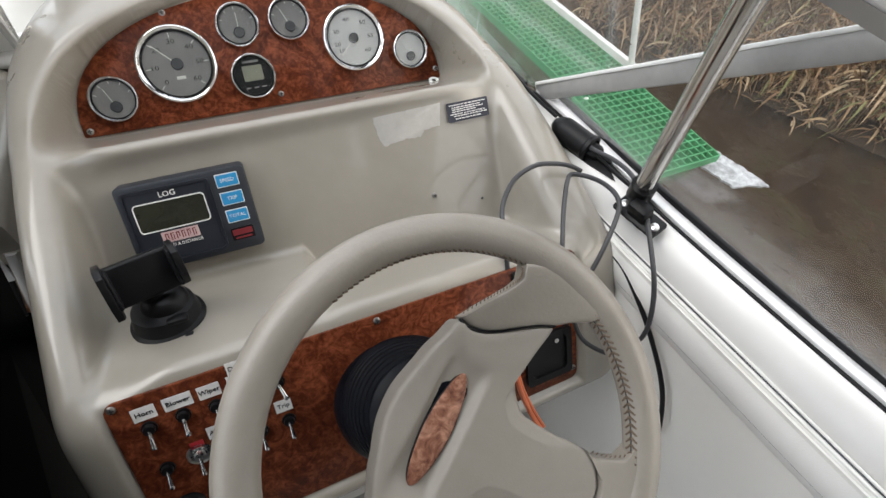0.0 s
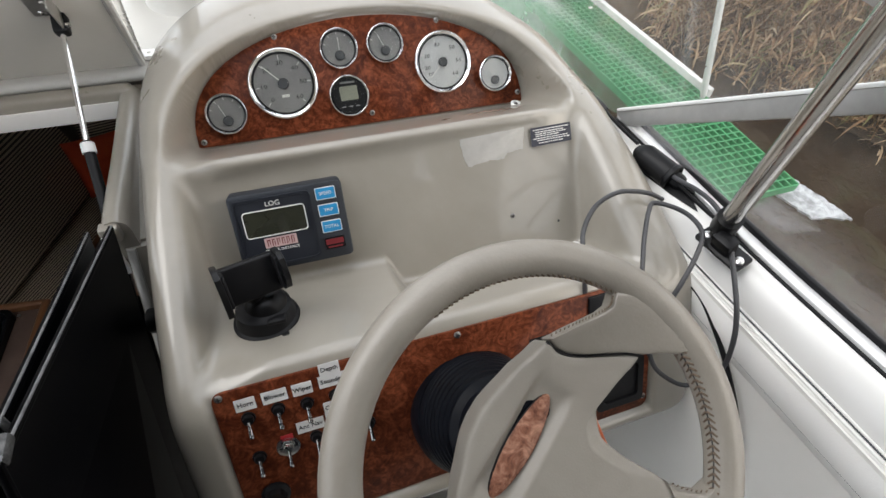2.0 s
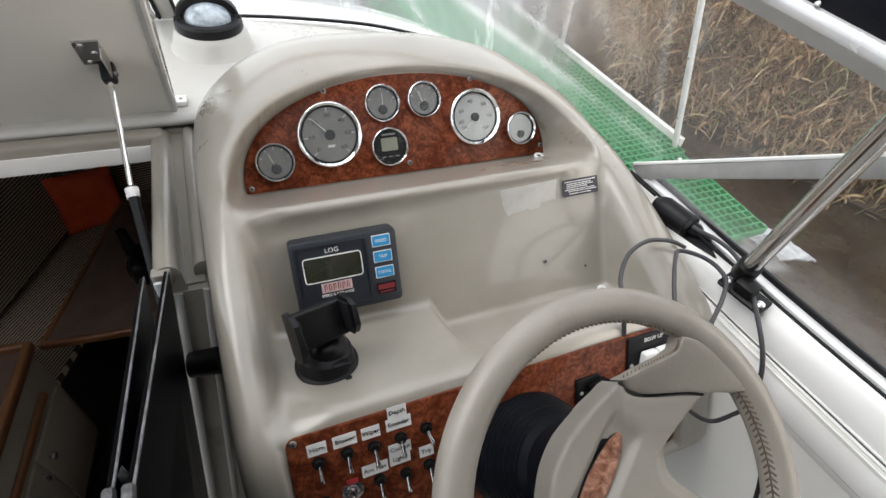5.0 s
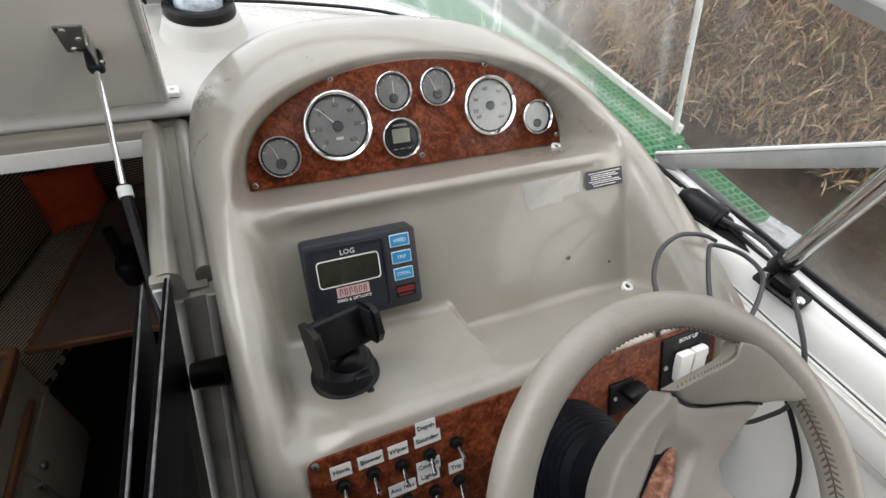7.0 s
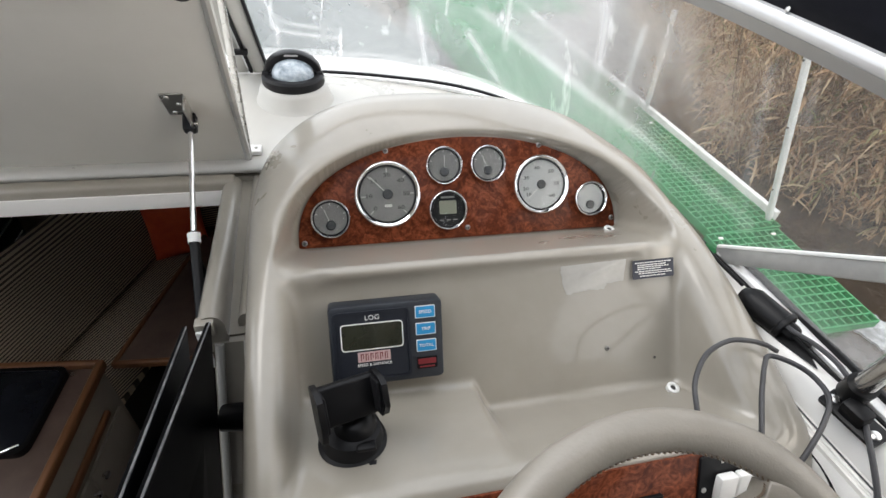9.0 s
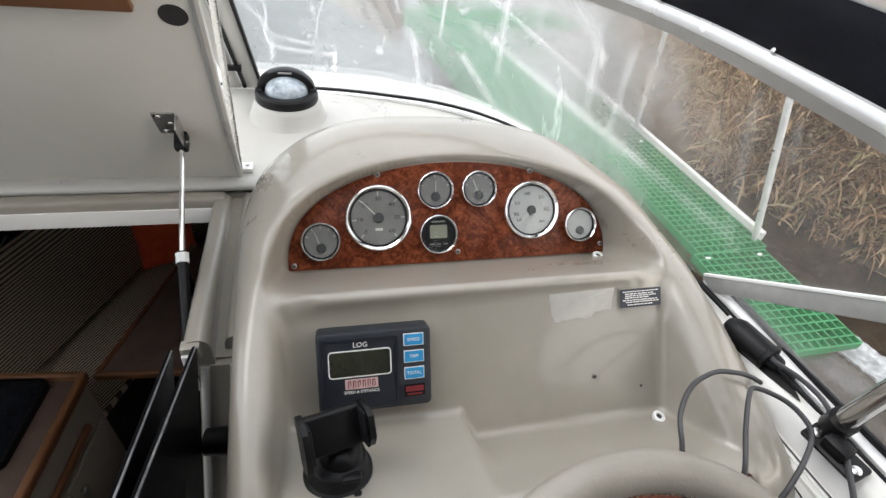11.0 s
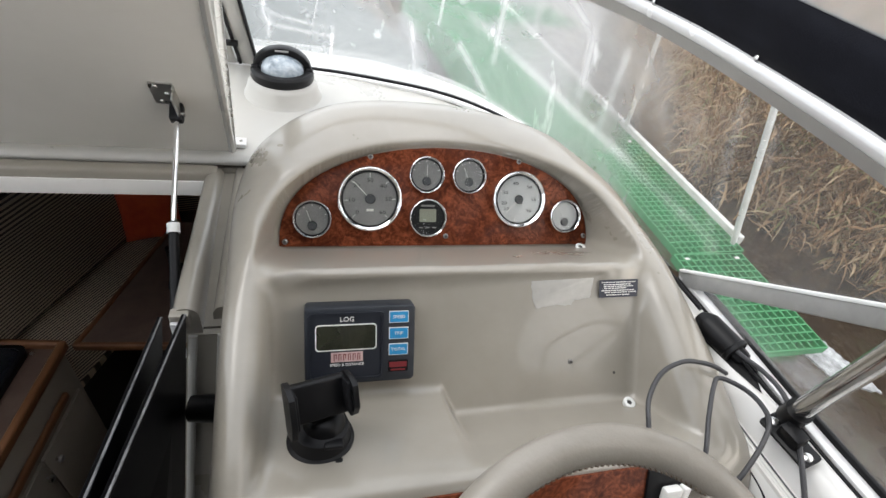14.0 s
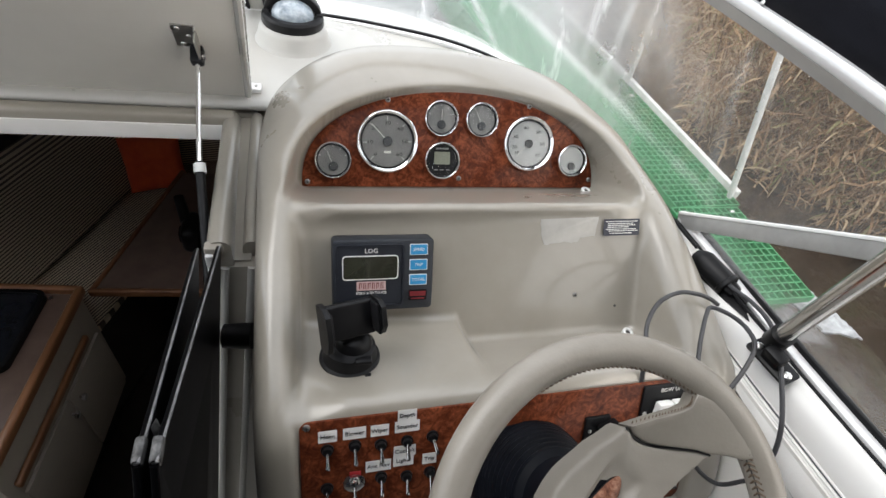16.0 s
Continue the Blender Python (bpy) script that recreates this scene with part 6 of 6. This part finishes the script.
rod(bm, (-0.402, -0.165, 0.950), (-0.357, -0.172, 0.955), 0.020, 0.022, 20)
part("knob", bm, BLACK, hook)
cap = thing("jamb_cap", "pale metal cap on the companionway corner", "fitting")
bm = bmesh.new()
box(bm, (-0.402, -0.110, 1.098), (0.026, 0.018, 0.026), 0.004)
part("cap", bm, GELCOAT, cap)
bm = bmesh.new()
box(bm, (-0.408, -0.120, 1.060), (0.012, 0.008, 0.08), 0.003)
part("tongue", bm, ALU, cap)

# ---- cables at the helm ----
LOOPED = "dark grey cable looped over the coaming"
cable("charger_lead", LOOPED, [(0.400, -0.262, 1.162), (0.390, -0.283, 1.166), (0.402, -0.318, 1.170), (0.404, -0.357, 1.172), (0.392, -0.400, 1.166), (0.366, -0.454, 1.151), (0.351, -0.495, 1.127), (0.346, -0.519, 1.093), (0.344, -0.532, 1.051), (0.342, -0.527, 1.007), (0.335, -0.520, 0.980), (0.314, -0.509, 0.985), (0.287, -0.490, 1.007), (0.272, -0.470, 1.040)], 0.0034, GREYWIRE)
cable("charger_lead", LOOPED, [(0.190, -0.400, 1.105), (0.193, -0.370, 1.144), (0.206, -0.336, 1.158), (0.238, -0.306, 1.169), (0.278, -0.294, 1.174), (0.312, -0.296, 1.170), (0.338, -0.300, 1.162), (0.358, -0.306, 1.152)], 0.0034, GREYWIRE)
cable("charger_lead", LOOPED, [(0.262, -0.420, 1.105), (0.267, -0.402, 1.133), (0.289, -0.364, 1.148), (0.315, -0.328, 1.161), (0.328, -0.320, 1.166), (0.351, -0.338, 1.167), (0.364, -0.361, 1.165), (0.360, -0.388, 1.163), (0.340, -0.410, 1.150), (0.315, -0.430, 1.125), (0.300, -0.440, 1.105)], 0.0034, GREYWIRE)
cable("loose_lead", "black cable hanging loose down the side lining", [(0.345, -0.375, 1.072), (0.360, -0.393, 1.080), (0.366, -0.436, 1.080), (0.368, -0.486, 1.058), (0.369, -0.530, 1.030), (0.370, -0.575, 0.993), (0.370, -0.605, 0.957), (0.370, -0.631, 0.905), (0.369, -0.639, 0.876)], 0.0036, BLACK)
cable("feed_lead", "thin black cable along the window track", [(0.386, -0.060, 1.157), (0.382, -0.130, 1.160), (0.387, -0.192, 1.160)], 0.0030, BLACK)
cable("feed_lead", "thin black cable along the window track", [(0.395, -0.250, 1.158), (0.397, -0.300, 1.157), (0.405, -0.362, 1.156), (0.418, -0.388, 1.158)], 0.0026, BLACK)
cable("orange_lead", "orange cable hanging behind the wheel", [(0.155, -0.47, 1.06), (0.160, -0.505, 1.026), (0.167, -0.524, 0.994), (0.182, -0.547, 0.953), (0.195, -0.562, 0.925)], 0.0035, ORANGEWIRE)
cable("orange_lead", "orange cable hanging behind the wheel", [(0.160, -0.465, 1.06), (0.166, -0.500, 1.022), (0.174, -0.519, 0.988), (0.190, -0.543, 0.947), (0.203, -0.558, 0.920)], 0.003, ORANGEWIRE)

kit = thing("black_handset", "black handheld kit lying on the cabin table", "handset", m=Matrix.Translation((-0.700, 0.86, 0.105)))
bm = bmesh.new()
box(bm, (0, 0, 0.06), (0.07, 0.14, 0.12), 0.03, 4)
part("body", bm, BLACK, kit)
bm = bmesh.new()
rod(bm, (-0.02, 0.03, 0.09), (-0.03, 0.05, 0.20), 0.022, 0.018)
part("grip", bm, BLACK, kit)
bm = bmesh.new()
box(bm, (-0.037, -0.02, 0.07), (0.006, 0.05, 0.05), 0.004)
part("screen", bm, COOKTOP, kit)

# ---- outside: water, bank, walkway, reeds ----


def bank_edge(y):
    """Where the reeds begin, going away from the boat."""
    return min(3.6 - 0.45 * y, 4.0) if y < 2.1 else min(2.66 + 0.5 * (y - 2.1), 6.0)


bm = bmesh.new()
# the sheet goes round the hull and leaves the cabin dry
wx, wy = (-400.0, -1.98, 0.08, 400.0), (-400.0, -0.13, 2.33, 400.0)
sheet_v = [[bm.verts.new((x, y, -0.15)) for y in wy] for x in wx]
for i in range(3):
    for j in range(3):
        if (i, j) != (1, 1):
            bm.faces.new((sheet_v[i][j], sheet_v[i + 1][j], sheet_v[i + 1][j + 1], sheet_v[i][j + 1]))
tagged(finish("water", bm, WATER), "murky brown water round the boat", "water", kind="structure")
bm = bmesh.new()
ys = np.linspace(-60, 90, 160)
us = (np.linspace(0, 1, 60) ** 2.2) * 60
grid = [[bm.verts.new((bank_edge(y) - 0.35 + u, y, -0.30 + 0.65 * (1 - math.exp(-u / 2.0)) + 0.05 * noise.noise((u * 0.9, y * 0.9, 0)))) for u in us] for y in ys]
for j in range(len(ys) - 1):
    for i in range(len(us) - 1):
        bm.faces.new((grid[j][i], grid[j][i + 1], grid[j + 1][i + 1], grid[j + 1][i]))
tagged(finish("bank", bm, MUD), "muddy reed bank", "ground", kind="structure")

PITCH, BAR = 0.0385, 0.0075


SWING = Matrix.Translation((1.735, 0.735, 0)) @ Matrix.Rotation(radians(2.5), 4, "Z") @ Matrix.Translation((-1.735, -0.735, 0))


def grating(x0, x1, y0, y1, z, m=None):
    """A moulded grating panel of crossing bars."""
    t = thing("grating", "green moulded grating laid on the jetty walkway", "grating", "walkway gratings", m)
    bm = bmesh.new()
    x = x0
    while x <= x1 + 1e-6:
        box(bm, (x, (y0 + y1) / 2, z - 0.004), (BAR * 0.82, y1 - y0, 0.034))
        x += (x1 - x0) / round((x1 - x0) / PITCH)
    y = y0
    while y <= y1 + 1e-6:
        box(bm, ((x0 + x1) / 2, y, z - 0.0045), (x1 - x0, BAR * 0.82, 0.033))
        y += (y1 - y0) / round((y1 - y0) / PITCH)
    part("grid", bm, GRATE, t)
    for xx in (x0 + 0.05, x1 - 0.05):
        bm = bmesh.new()
        box(bm, (xx, y1 - 0.03, z + 0.014), (0.022, 0.012, 0.004), 0.001)
        part("clip", bm, WHITE, t)


grating(1.335, 1.705, 0.185, 0.715, 0.40)
grating(1.365, 1.735, 0.735, 1.735, 0.40, SWING)
for k in range(4):
    grating(1.365, 1.735, 1.755 + k * 1.02, 2.755 + k * 1.02, 0.40, SWING)
    grating(0.975, 1.345, 1.755 + k * 1.02, 2.755 + k * 1.02, 0.40, SWING)
for k in range(4):
    grating(1.755 + k * 0.39, 2.125 + k * 0.39, 4.9, 5.835, 0.40, SWING)
kerb = thing("walkway_beam", "weathered white walkway side beam", "beam")
bm = bmesh.new()
box(bm, (1.755, 2.84, 0.408), (0.032, 4.1, 0.074), 0.006)
part("beam", bm, POSTWHITE, kerb, m=SWING)
under = thing("walkway_underside", "walkway joists, with a white patch painted for a reflection on the water", "beam")
# ragged pale slab stands in for a white reflection on the water
bm = bmesh.new()
rnd = random.Random(21)
corners = [(1.700, 0.370), (1.650, 0.245), (1.676, 0.150), (1.702, 0.060), (1.750, 0.045), (1.860, 0.010), (1.850, 0.080), (1.830, 0.165), (1.808, 0.250), (1.765, 0.365)]
scrap = []
for (ax0, ay0), (ax1, ay1) in zip(corners[::-1], corners[::-1][1:]):
    for k in range(9):
        scrap.append((ax0 + (ax1 - ax0) * k / 9 + rnd.uniform(-0.006, 0.006), ay0 + (ay1 - ay0) * k / 9 + rnd.uniform(-0.006, 0.006)))
scrap.append(corners[0])
slab(bm, scrap[::-1], 0.008, Matrix.Translation((0, 0, 0.341)))
part("reflection_patch", bm, REFLECTWHITE, under, "ragged white patch painted for a reflection on the water")
for x in (1.40, 1.70):
    bm = bmesh.new()
    box(bm, (x, 4.3, 0.33), (0.06, 7.4, 0.10), 0.006)
    part("joist", bm, MUD, under)


def rail_post(x, y, h, lean):
    t = thing("walkway_post", "weathered white painted walkway post", "post", "walkway posts")
    bm = bmesh.new()
    top = Vector((x, y, 0.36)) + Vector(lean).normalized() * h
    rod(bm, (x, y, 0.36), top, 0.0145, seg=14)
    part("tube", bm, POSTWHITE, t)
    for k in (0.25, 0.62, 0.97):
        bm = bmesh.new()
        p = Vector((x, y, 0.36)).lerp(top, k)
        rod(bm, p + Vector((-0.019, 0, 0)), p + Vector((0.019, 0, 0)), 0.004, seg=8)
        part("bolt", bm, INK, t)


rail_post(1.738, 0.79, 0.76, (-0.12, 0.16, 0.70))
rail_post(1.70, 1.86, 0.62, (-0.04, 0.02, 0.60))
rail_post(1.66, 3.10, 0.62, (-0.05, 0.05, 0.6))


def reed_bed(name, count, depth, yr, hmin, hmax, seed, big=1.0):
    """Dense dry reeds: tapering leaves that kink and hang, in tufts."""
    rnd = random.Random(seed)
    verts, faces = [], []
    while len(faces) < count * 4:
        y = rnd.uniform(*yr)
        x = bank_edge(y) + depth * rnd.random() ** 1.6
        z0 = -0.25 + 0.5 * (1 - math.exp(-(x - 2.0) / 2.5))
        h = rnd.uniform(hmin, hmax) * (0.55 + 0.45 * min(1, (x - bank_edge(y)) / 0.7))
        tuft = Vector((x, y, z0 + h * rnd.random() ** 0.55))
        az0 = rnd.uniform(0, 2 * math.pi)
        for _ in range(rnd.randint(3, 7)):
            az = az0 + rnd.gauss(0, 2.0)
            base = tuft + Vector((rnd.gauss(0, 0.05), rnd.gauss(0, 0.05), rnd.gauss(0, 0.10)))
            out = Vector((math.cos(az) * 0.9 - 0.08, math.sin(az) * 0.9, 0))
            length = rnd.uniform(0.07, 0.24) * big
            wid = rnd.uniform(0.0045, 0.0115) * big
            rise, dr = rnd.uniform(-0.4, 1.3), rnd.uniform(0.0, 0.9)
            twist = rnd.uniform(-0.9, 0.9)
            n0 = len(verts)
            for k in range(5):
                f = k / 4
                p = base + out * length * f * (1 - 0.25 * f) + Vector((0, 0, length * (rise * f - dr * f * f)))
                side = Vector((-out.y, out.x, twist * (0.4 + f))).normalized()
                w = wid * (1 - f ** 1.8) * (0.45 + 0.55 * min(1, f * 3)) + 0.0005
                verts += [tuple(p - side * w), tuple(p + side * w)]
            for k in range(4):
                a = n0 + 2 * k
                faces.append((a, a + 1, a + 3, a + 2))
    me = bpy.data.meshes.new(name)
    me.from_pydata(verts, [], faces)
    ob = finish_mesh(name, me, REED)
    return tagged(ob, "dense stand of dry tan reeds with drooping leaves", "reeds", kind="stuff")


def reed_stems(name, count, xr, yr, hmin, hmax, seed):
    rnd = random.Random(seed)
    verts, faces = [], []
    for _ in range(count):
        y = rnd.uniform(*yr)
        x = bank_edge(y) + 0.1 + xr * rnd.random() ** 1.4
        h = rnd.uniform(hmin, hmax)
        a = Vector((x, y, -0.15))
        b = a + Vector((rnd.uniform(-0.3, 0.15) * h, rnd.uniform(-0.3, 0.2) * h, h))
        n0 = len(verts)
        r = rnd.uniform(0.003, 0.006)
        for p, q in ((a, r), (b, r * 0.4)):
            for k in range(3):
                verts.append((p.x + q * math.cos(2.1 * k), p.y + q * math.sin(2.1 * k), p.z))
        for k in range(3):
            j = (k + 1) % 3
            faces.append((n0 + k, n0 + j, n0 + 3 + j, n0 + 3 + k))
    me = bpy.data.meshes.new(name)
    me.from_pydata(verts, [], faces)
    return tagged(finish_mesh(name, me, REEDSTEM), "upright dry reed stems on the bank", "reeds", kind="stuff")


reed_bed("reed_leaves", 95000, 2.3, (-1.6, 6.0), 0.5, 2.2, 3)
reed_bed("broad_reed_leaves", 2600, 1.5, (-1.6, 6.0), 0.4, 2.0, 11, 1.45)
reed_bed("far_reeds", 14000, 6.0, (6.0, 16.0), 0.6, 2.3, 8)
reed_stems("reed_stems", 3500, 2.6, (-1.6, 9.0), 0.9, 2.2, 5)
